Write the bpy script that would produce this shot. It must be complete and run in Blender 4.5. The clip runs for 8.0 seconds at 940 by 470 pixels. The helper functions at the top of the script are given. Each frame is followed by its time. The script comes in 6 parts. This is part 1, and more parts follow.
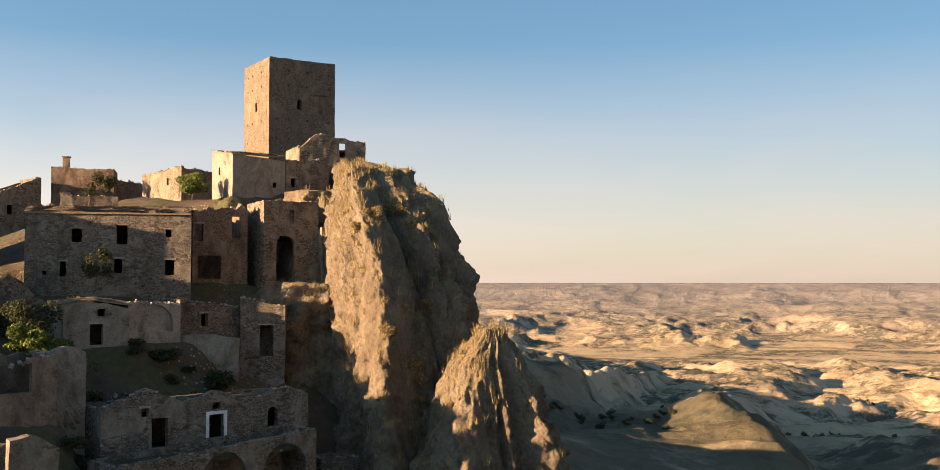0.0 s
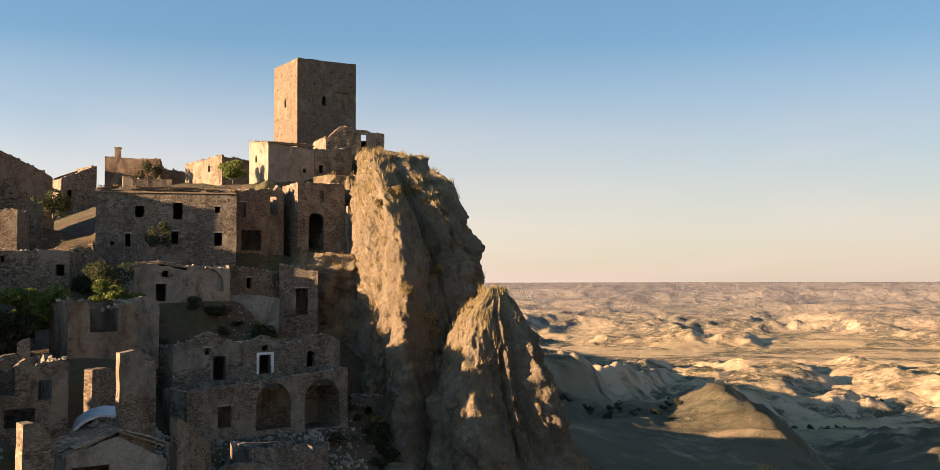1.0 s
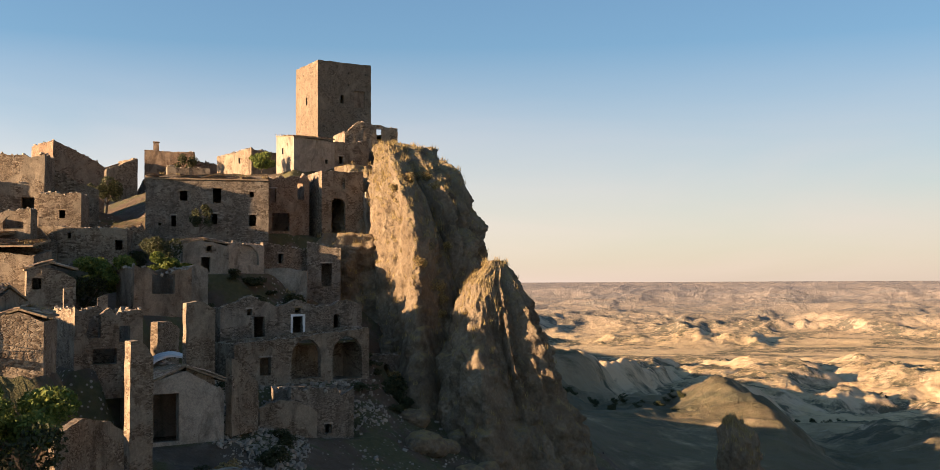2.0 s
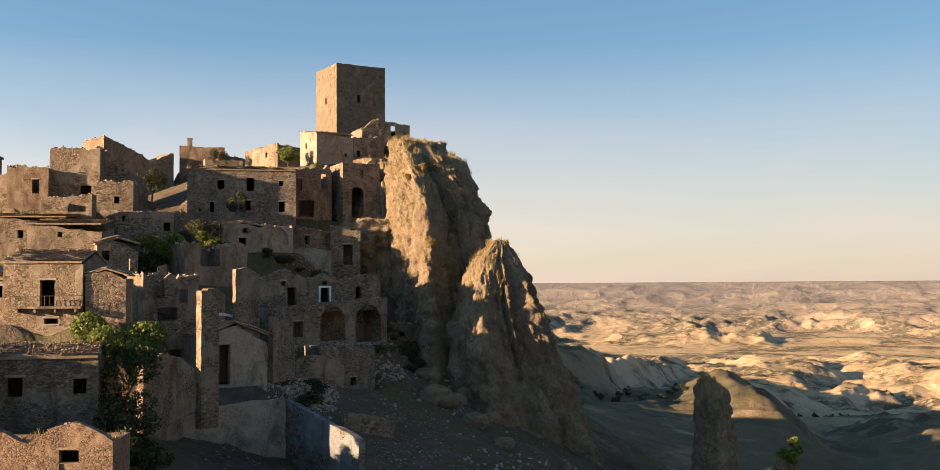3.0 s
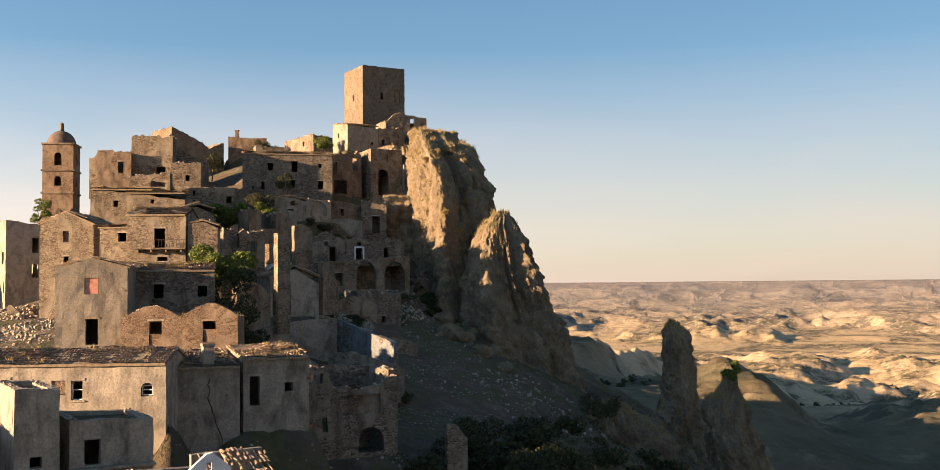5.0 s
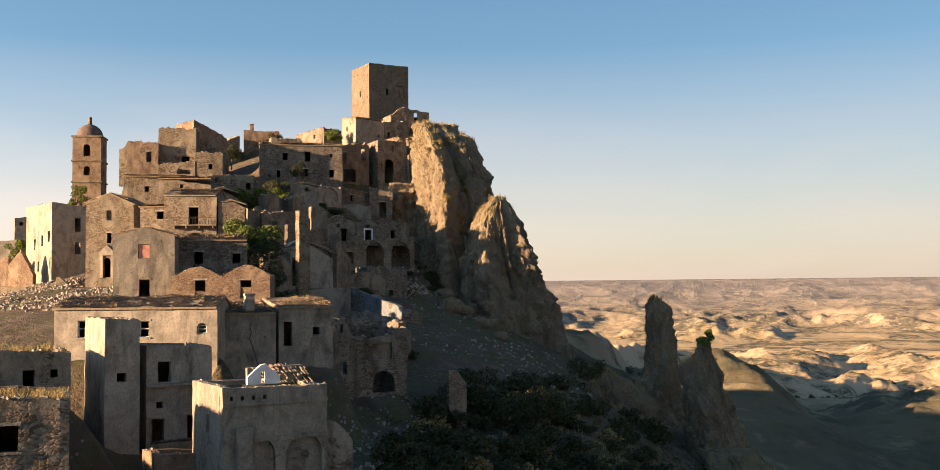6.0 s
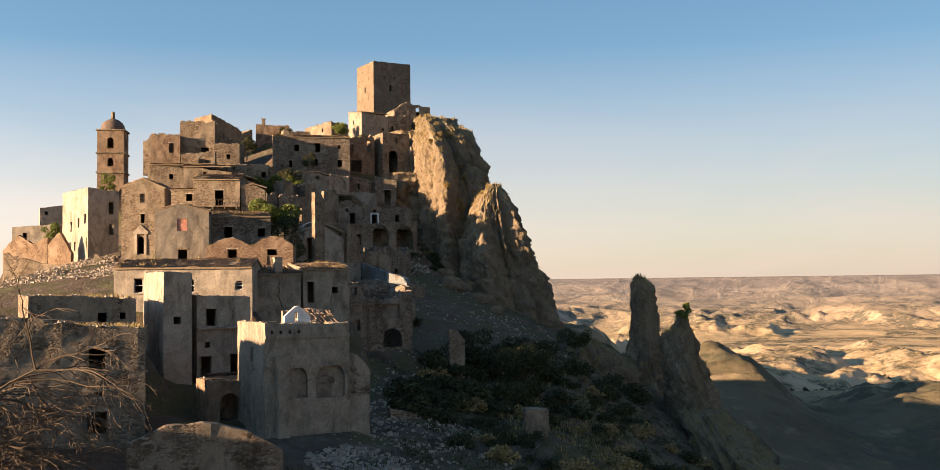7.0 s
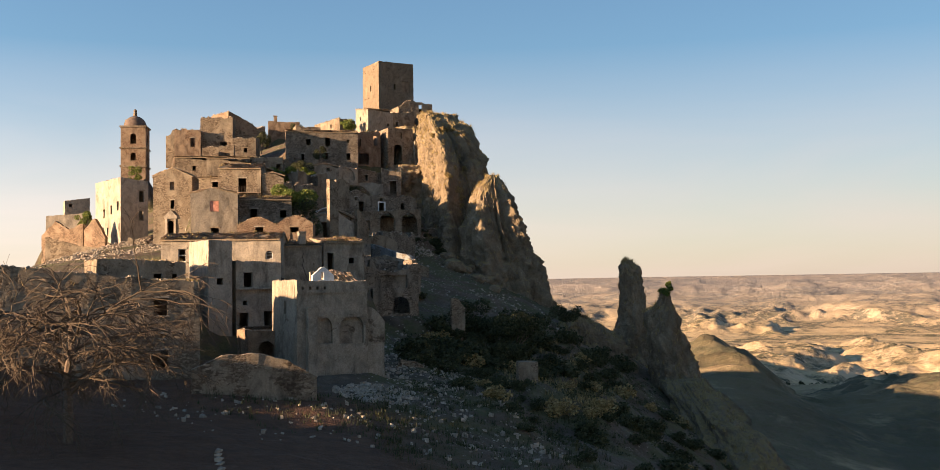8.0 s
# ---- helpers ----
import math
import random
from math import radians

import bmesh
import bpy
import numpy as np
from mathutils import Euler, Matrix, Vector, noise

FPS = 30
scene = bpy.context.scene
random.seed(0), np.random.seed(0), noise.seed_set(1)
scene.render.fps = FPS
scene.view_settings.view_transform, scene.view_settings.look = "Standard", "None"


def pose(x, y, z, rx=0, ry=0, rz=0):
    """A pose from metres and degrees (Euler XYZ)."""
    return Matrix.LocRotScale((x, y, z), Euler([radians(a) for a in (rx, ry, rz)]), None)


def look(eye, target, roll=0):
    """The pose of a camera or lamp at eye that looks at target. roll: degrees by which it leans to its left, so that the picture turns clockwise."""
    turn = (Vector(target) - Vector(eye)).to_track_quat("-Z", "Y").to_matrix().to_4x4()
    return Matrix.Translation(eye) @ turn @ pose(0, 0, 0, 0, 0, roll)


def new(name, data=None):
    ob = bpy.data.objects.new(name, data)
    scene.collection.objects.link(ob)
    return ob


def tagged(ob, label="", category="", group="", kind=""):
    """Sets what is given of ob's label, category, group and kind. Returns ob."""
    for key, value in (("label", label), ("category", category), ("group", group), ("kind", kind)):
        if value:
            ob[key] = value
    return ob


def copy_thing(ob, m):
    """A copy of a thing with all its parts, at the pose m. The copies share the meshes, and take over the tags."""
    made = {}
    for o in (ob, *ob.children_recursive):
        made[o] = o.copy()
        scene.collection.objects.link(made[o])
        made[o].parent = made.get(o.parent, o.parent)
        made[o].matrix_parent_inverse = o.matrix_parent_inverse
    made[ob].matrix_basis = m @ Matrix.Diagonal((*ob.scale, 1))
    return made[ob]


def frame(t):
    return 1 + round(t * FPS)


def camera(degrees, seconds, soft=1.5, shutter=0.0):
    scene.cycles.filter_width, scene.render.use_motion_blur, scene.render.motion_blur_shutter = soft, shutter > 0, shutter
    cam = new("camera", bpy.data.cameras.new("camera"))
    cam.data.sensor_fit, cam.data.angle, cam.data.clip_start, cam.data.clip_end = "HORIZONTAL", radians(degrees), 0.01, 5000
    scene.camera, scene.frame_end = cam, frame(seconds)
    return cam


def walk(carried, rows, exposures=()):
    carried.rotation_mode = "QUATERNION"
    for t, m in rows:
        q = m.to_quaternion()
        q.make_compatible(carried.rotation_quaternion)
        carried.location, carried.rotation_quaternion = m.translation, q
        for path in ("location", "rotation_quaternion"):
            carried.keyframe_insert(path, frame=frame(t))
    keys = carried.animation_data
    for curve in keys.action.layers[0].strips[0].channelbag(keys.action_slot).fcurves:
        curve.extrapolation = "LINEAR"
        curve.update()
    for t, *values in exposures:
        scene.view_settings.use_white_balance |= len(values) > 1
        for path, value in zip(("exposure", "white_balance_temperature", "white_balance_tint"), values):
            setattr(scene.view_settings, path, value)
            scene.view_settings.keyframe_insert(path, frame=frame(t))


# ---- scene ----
from mathutils import bvhtree

cam = camera(48.2, 8.0, soft=0.8)
METRES, EYE, TILT, LEAN, TURN = 135.0, 75.0, 2.5, 0.0, 0.0
ROWS = [
    (0.0, 0.0, 0.0, 0.0, 0.0, 0.0, -0.0),
    (0.5, 0.0022, -0.0613, -0.0108, 0.35, 0.01, 0.05),
    (1.0, 0.0045, -0.1309, -0.0228, 0.63, 0.04, 0.16),
    (1.5, 0.0066, -0.1913, -0.0329, 0.85, 0.06, 0.24),
    (3.0, 0.0141, -0.3861, -0.0633, 1.5, 0.17, 0.44),
    (3.5, 0.0168, -0.4433, -0.0724, 1.74, 0.21, 0.5),
    (4.0, 0.0198, -0.5071, -0.0828, 1.97, 0.24, 0.54),
    (4.5, 0.0226, -0.5628, -0.0922, 2.1, 0.25, 0.57),
    (6.0, 0.0324, -0.742, -0.1244, 2.23, 0.18, 0.66),
    (6.5, 0.0354, -0.7967, -0.1346, 2.22, 0.14, 0.71),
    (7.0, 0.0388, -0.8614, -0.147, 2.22, 0.14, 0.77),
    (7.5, 0.0418, -0.9187, -0.1578, 2.23, 0.15, 0.85),
    (8.0, 0.0447, -0.9844, -0.1694, 2.27, 0.17, 0.98),
]
walk(cam, [(t, pose(0, 0, EYE, TILT, LEAN, TURN) @ pose(METRES * x, METRES * y, METRES * z, 90 + pitch, roll, yaw)) for t, x, y, z, yaw, pitch, roll in ROWS],
     exposures=((0.0, 1.92, 6500, 20), (8.0, 1.92, 6500, 20)))

# ---- light ----
SUN_AZ, SUN_EL = -116.0, 9.8          # degrees clockwise from +y, and above the horizon
world = bpy.data.worlds.new("sky")
world.use_nodes = True
scene.world = world
wn = world.node_tree
sky = wn.nodes.new("ShaderNodeTexSky")
sky.sky_type = 'NISHITA'
sky.sun_disc = False
sky.sun_elevation, sky.sun_rotation = radians(SUN_EL), radians(SUN_AZ)
sky.altitude, sky.air_density, sky.dust_density, sky.ozone_density = 300, 1.1, 0.4, 2.6
wn.nodes["Background"].inputs["Strength"].default_value = 0.05
# thin evening haze and cirrus low in the sky, all round
air = wn.nodes.new("ShaderNodeTexCoord")
flat = wn.nodes.new("ShaderNodeVectorMath")
flat.operation = 'MULTIPLY'
flat.inputs[1].default_value = (1.6, 1.6, 9.0)
streak = wn.nodes.new("ShaderNodeTexNoise")
streak.inputs["Scale"].default_value, streak.inputs["Detail"].default_value, streak.inputs["Distortion"].default_value = 1.3, 6.0, 0.5
up = wn.nodes.new("ShaderNodeSeparateXYZ")
fall = wn.nodes.new("ShaderNodeMapRange")
fall.inputs[1].default_value, fall.inputs[2].default_value, fall.inputs[3].default_value, fall.inputs[4].default_value = 0.0, 0.22, 1.0, 0.0
thin = wn.nodes.new("ShaderNodeMapRange")
thin.inputs[1].default_value, thin.inputs[2].default_value, thin.inputs[3].default_value, thin.inputs[4].default_value = 0.3, 0.7, 0.45, 0.8
veil = wn.nodes.new("ShaderNodeMath")
veil.operation = 'MULTIPLY'
hazed = wn.nodes.new("ShaderNodeMix")
hazed.data_type = 'RGBA'
hazed.inputs[7].default_value = (7.3, 5.0, 4.3, 1)
clear = wn.nodes.new("ShaderNodeMix")
clear.data_type, clear.blend_type = 'RGBA', 'MULTIPLY'
clear.inputs[0].default_value, clear.inputs[7].default_value = 1.0, (0.78, 0.90, 0.91, 1)
# the haze scatters forward: brighter on the sun's side
side = wn.nodes.new("ShaderNodeVectorMath")
side.operation = 'DOT_PRODUCT'
side.inputs[1].default_value = (math.sin(radians(SUN_AZ)), math.cos(radians(SUN_AZ)), 0.15)
bright = wn.nodes.new("ShaderNodeMapRange")
bright.inputs[1].default_value, bright.inputs[2].default_value, bright.inputs[3].default_value, bright.inputs[4].default_value = -0.75, 0.75, 0.86, 1.60
lit = wn.nodes.new("ShaderNodeVectorMath")
lit.operation = 'SCALE'
for a, b in ((air.outputs["Generated"], side.inputs[0]), (side.outputs["Value"], bright.inputs[0]), (hazed.outputs[2], lit.inputs[0]), (bright.outputs[0], lit.inputs["Scale"]), (lit.outputs[0], clear.inputs[6]),
             (air.outputs["Generated"], flat.inputs[0]), (flat.outputs[0], streak.inputs["Vector"]), (air.outputs["Generated"], up.inputs[0]), (up.outputs[2], fall.inputs[0]), (streak.outputs[0], thin.inputs[0]),
             (fall.outputs[0], veil.inputs[0]), (thin.outputs[0], veil.inputs[1]), (veil.outputs[0], hazed.inputs[0]), (sky.outputs["Color"], hazed.inputs[6]), (clear.outputs[2], wn.nodes["Background"].inputs["Color"])):
    wn.links.new(a, b)

sun_dir = Vector((math.sin(radians(SUN_AZ)) * math.cos(radians(SUN_EL)), math.cos(radians(SUN_AZ)) * math.cos(radians(SUN_EL)), math.sin(radians(SUN_EL))))
sun = new("sun", bpy.data.lights.new("sun", 'SUN'))
sun.data.energy, sun.data.angle, sun.data.color = 5.0, radians(0.6), (1.0, 0.73, 0.43)
sun.matrix_world = look(sun_dir * 400, (0, 0, 0))

# ---- node helpers and materials ----
def nd(nt, kind, ins=None):
    n = nt.nodes.new(kind)
    for k, v in (ins or {}).items():
        if isinstance(v, bpy.types.NodeSocket):
            nt.links.new(v, n.inputs[k])
        else:
            n.inputs[k].default_value = v
    return n


def mth(nt, op, a, b=0.0, c=0.0):
    n = nd(nt, "ShaderNodeMath", {0: a, 1: b, 2: c})
    n.operation = op
    return n.outputs[0]


def mix(nt, f, a, b, mode='MIX'):
    n = nt.nodes.new("ShaderNodeMix")
    n.data_type, n.blend_type = 'RGBA', mode
    for i, v in ((0, f), (6, a), (7, b)):
        if isinstance(v, bpy.types.NodeSocket):
            nt.links.new(v, n.inputs[i])
        else:
            n.inputs[i].default_value = (*v, 1) if isinstance(v, tuple) and len(v) == 3 else v
    return n.outputs[2]


def ramp(nt, f, stops):
    n = nd(nt, "ShaderNodeValToRGB", {0: f})
    els = n.color_ramp.elements
    while len(els) < len(stops):
        els.new(0.5)
    for e, (p, c) in zip(els, stops):
        e.position = p
        e.color = (c, c, c, 1) if not isinstance(c, tuple) else (*c, 1)
    return n.outputs[0]


def place(nt, sx=1.0, sy=1.0, sz=1.0):
    g = nt.nodes.new("ShaderNodeNewGeometry")
    m = nd(nt, "ShaderNodeVectorMath", {0: g.outputs["Position"], 1: (sx, sy, sz)})
    m.operation = 'MULTIPLY'
    return m.outputs[0]


def fuzz(nt, vec, scale, detail=5.0, rough=0.55, warp=0.0):
    return nd(nt, "ShaderNodeTexNoise", {"Vector": vec, "Scale": scale, "Detail": detail, "Roughness": rough, "Distortion": warp}).outputs[0]


def surface(name, rough=0.95):
    m = bpy.data.materials.new(name)
    m.use_nodes = True
    b = m.node_tree.nodes["Principled BSDF"]
    b.inputs["Roughness"].default_value = rough
    b.inputs["Specular IOR Level"].default_value = 0.2
    return m, m.node_tree, b


def finish(nt, b, col, height=None, strength=0.5, dist=0.05):
    nt.links.new(col, b.inputs["Base Color"])
    if height is not None:
        bump = nd(nt, "ShaderNodeBump", {"Height": height, "Strength": strength, "Distance": dist})
        nt.links.new(bump.outputs[0], b.inputs["Normal"])


def masonry(name, dark, mid, light, mortar, plaster, amount, size=1.0, grimy=0.6):
    """Rubble stone with mortar, and plaster left on a share of it."""
    dark, mid, light, mortar, plaster = (tuple(0.56 * k for k in c) for c in (dark, mid, light, mortar, plaster))
    m, nt, b = surface(name)
    p = place(nt)
    warp = nd(nt, "ShaderNodeTexNoise", {"Vector": p, "Scale": 1.1, "Detail": 3.0})
    off = nd(nt, "ShaderNodeVectorMath", {0: warp.outputs["Color"], 1: (0.9, 0.9, 0.7)})
    off.operation = 'MULTIPLY'
    base = nd(nt, "ShaderNodeVectorMath", {0: place(nt, 2.7 / size, 2.7 / size, 5.4 / size), 1: off.outputs[0]})
    base.operation = 'ADD'
    ps = base.outputs[0]
    vor = nd(nt, "ShaderNodeTexVoronoi", {"Vector": ps, "Scale": 1.0, "Randomness": 1.0})
    edge = nd(nt, "ShaderNodeTexVoronoi", {"Vector": ps, "Scale": 1.0, "Randomness": 1.0})
    edge.feature = 'DISTANCE_TO_EDGE'
    small = nd(nt, "ShaderNodeTexVoronoi", {"Vector": ps, "Scale": 2.3, "Randomness": 1.0})
    rnd = nd(nt, "ShaderNodeSeparateColor", {0: vor.outputs["Color"]}).outputs[0]
    rn2 = nd(nt, "ShaderNodeSeparateColor", {0: small.outputs["Color"]}).outputs[0]
    pick = mix(nt, ramp(nt, fuzz(nt, p, 0.5, 4.0), [(0.45, 0.0), (0.55, 1.0)]), rnd, rn2)
    stone = ramp(nt, pick, [(0.0, tuple(0.75 * c for c in dark)), (0.3, dark), (0.5, mid), (0.9, light), (1.0, tuple(min(0.8, 1.2 * c) for c in light))])
    joint = ramp(nt, edge.outputs["Distance"], [(0.0, 1.0), (0.13, 0.0)])
    body = mix(nt, mth(nt, 'MULTIPLY', joint, 0.42), stone, tuple(0.5 * c for c in mortar))
    body = mix(nt, ramp(nt, fuzz(nt, p, 0.8, 6.0, 0.65), [(0.46, 0.0), (0.66, 0.75)]), body, mortar)
    blot = fuzz(nt, p, 0.26, 9.0, 0.68, 0.7)
    mask = ramp(nt, blot, [(max(0.0, 0.70 - 0.40 * amount), 0.0), (min(1.0, 0.73 - 0.40 * amount), 1.0)])
    coat = ramp(nt, fuzz(nt, p, 0.7, 9.0, 0.68, 0.5), [(0.25, tuple(0.5 * c for c in plaster)), (0.5, tuple(0.9 * c for c in plaster)), (0.75, tuple(min(0.9, 1.2 * c) for c in plaster))])
    col = mix(nt, mask, body, coat)
    grime = fuzz(nt, place(nt, 0.5, 0.5, 0.2), 1.0, 9.0, 0.68, 0.8)
    col = mix(nt, ramp(nt, grime, [(0.34, grimy), (0.5, 0.0)]), col, tuple(0.45 * c for c in dark))
    drip = fuzz(nt, place(nt, 0.9, 0.9, 0.1), 1.0, 7.0, 0.6)
    col = mix(nt, ramp(nt, drip, [(0.32, 0.25), (0.42, 0.0)]), col, tuple(0.5 * c for c in dark))
    col = mix(nt, ramp(nt, fuzz(nt, p, 0.33, 7.0, 0.6, 0.5), [(0.60, 0.0), (0.72, 0.5)]), col, tuple(min(0.85, 1.25 * c) for c in light))
    grain = fuzz(nt, p, 6.0, 6.0, 0.7)
    col = mix(nt, 0.6, col, ramp(nt, grain, [(0.32, 0.45), (0.62, 1.0)]), 'MULTIPLY')
    bulge = mth(nt, 'MULTIPLY', ramp(nt, edge.outputs["Distance"], [(0.0, 0.0), (0.22, 1.0)]), mth(nt, 'SUBTRACT', 1.0, mth(nt, 'MULTIPLY', mask, 0.75)))
    h = mth(nt, 'ADD', mth(nt, 'MULTIPLY', bulge, 0.9), mth(nt, 'ADD', mth(nt, 'MULTIPLY', grain, 0.7), mth(nt, 'MULTIPLY', blot, 0.35)))
    finish(nt, b, col, h, 0.55, 0.05)
    return m


M_STONE = masonry("rubble_stone", (0.22, 0.15, 0.095), (0.38, 0.28, 0.185), (0.54, 0.42, 0.29), (0.40, 0.30, 0.20), (0.50, 0.39, 0.27), 0.48)
M_STONE_GREY = masonry("grey_rubble_stone", (0.20, 0.15, 0.105), (0.34, 0.265, 0.19), (0.48, 0.39, 0.29), (0.36, 0.28, 0.20), (0.48, 0.39, 0.29), 0.38)
M_PLASTER = masonry("worn_plaster", (0.20, 0.15, 0.10), (0.33, 0.25, 0.17), (0.44, 0.35, 0.25), (0.34, 0.27, 0.19), (0.56, 0.46, 0.34), 0.85)
M_PALE = masonry("pale_plaster", (0.22, 0.16, 0.11), (0.38, 0.30, 0.21), (0.50, 0.41, 0.30), (0.42, 0.34, 0.25), (0.68, 0.56, 0.42), 0.92)
M_BRICK = masonry("reddish_rubble", (0.25, 0.15, 0.095), (0.42, 0.26, 0.16), (0.53, 0.37, 0.24), (0.44, 0.30, 0.19), (0.50, 0.35, 0.23), 0.55, 0.7)
M_TOWER = masonry("tower_stone", (0.24, 0.17, 0.11), (0.36, 0.26, 0.17), (0.45, 0.34, 0.23), (0.38, 0.285, 0.19), (0.45, 0.335, 0.225), 0.35, 0.75, 0.2)

M_BLUESTONE = masonry("blue_washed_rubble", (0.17, 0.14, 0.11), (0.28, 0.24, 0.19), (0.40, 0.35, 0.29), (0.28, 0.24, 0.20), (0.34, 0.355, 0.35), 0.6)


def plain(name, c, spread=0.25, scale=1.5, rough=0.9, bump=0.03):
    m, nt, b = surface(name, rough)
    p = place(nt)
    f = fuzz(nt, p, scale, 6.0, 0.6)
    col = ramp(nt, f, [(0.3, tuple(k * (1 - spread) for k in c)), (0.7, tuple(min(0.95, k * (1 + spread)) for k in c))])
    finish(nt, b, col, fuzz(nt, p, 9.0, 4.0), 0.6, bump)
    return m


M_WHITE = plain("chalky_white_paint", (0.62, 0.60, 0.56), 0.2)
M_BLUE = plain("faded_blue_limewash", (0.42, 0.47, 0.50), 0.35, 0.6)
M_RUBBLE = plain("pale_fallen_stone", (0.27, 0.22, 0.165), 0.45, 1.2)
M_DOME = plain("dark_weathered_dome", (0.12, 0.085, 0.065), 0.35, 1.2)
M_PINK = plain("pink_brick_infill", (0.50, 0.22, 0.15), 0.3, 3.0)
M_WOOD = plain("grey_weathered_wood", (0.16, 0.12, 0.085), 0.4, 4.0)
M_IRON = plain("rusty_iron", (0.07, 0.05, 0.04), 0.3, 4.0, 0.7)
M_TIMBER = plain("old_roof_timber", (0.22, 0.16, 0.10), 0.4, 4.0)


def tile_material():
    m, nt, b = surface("clay_roof_tiles")
    p = place(nt)
    g = nt.nodes.new("ShaderNodeNewGeometry")
    col = ramp(nt, g.outputs["Random Per Island"], [(0.0, (0.17, 0.11, 0.075)), (0.5, (0.34, 0.22, 0.14)), (1.0, (0.48, 0.36, 0.25))])
    col = mix(nt, ramp(nt, fuzz(nt, p, 0.8, 6.0), [(0.48, 0.0), (0.62, 0.8)]), col, (0.22, 0.17, 0.09))
    finish(nt, b, col, fuzz(nt, p, 6.0, 5.0), 0.6, 0.04)
    return m


M_TILE = tile_material()


def rock_material():
    m, nt, b = surface("clay_conglomerate_rock")
    p = place(nt)
    fl = place(nt, 1.0, 1.0, 0.45)
    col = ramp(nt, fuzz(nt, fl, 0.35, 8.0, 0.62, 0.6), [(0.25, (0.11, 0.077, 0.047)), (0.45, (0.23, 0.168, 0.105)), (0.6, (0.315, 0.24, 0.155)), (0.75, (0.41, 0.32, 0.215))])
    pebble = nd(nt, "ShaderNodeTexVoronoi", {"Vector": p, "Scale": 2.4})
    col = mix(nt, 0.35, col, ramp(nt, pebble.outputs["Distance"], [(0.0, 1.0), (0.7, 0.45)]), 'MULTIPLY')
    col = mix(nt, 0.6, col, ramp(nt, fuzz(nt, p, 3.0, 6.0, 0.7), [(0.3, 0.55), (0.65, 1.0)]), 'MULTIPLY')
    nz = nd(nt, "ShaderNodeSeparateXYZ", {0: nt.nodes.new("ShaderNodeNewGeometry").outputs["Normal"]}).outputs[2]
    grass = mth(nt, 'MULTIPLY', ramp(nt, nz, [(0.5, 0.0), (0.75, 1.0)]), ramp(nt, fuzz(nt, p, 0.9, 6.0, 0.7), [(0.4, 0.0), (0.55, 1.0)]))
    col = mix(nt, grass, col, (0.26, 0.19, 0.085))
    h = mth(nt, 'ADD', mth(nt, 'MULTIPLY', fuzz(nt, fl, 0.8, 8.0, 0.68), 1.0), mth(nt, 'ADD', mth(nt, 'MULTIPLY', pebble.outputs["Distance"], -0.35), mth(nt, 'MULTIPLY', fuzz(nt, p, 4.0, 6.0, 0.7), 0.7)))
    finish(nt, b, col, h, 1.0, 0.55)
    return m


M_ROCK = rock_material()


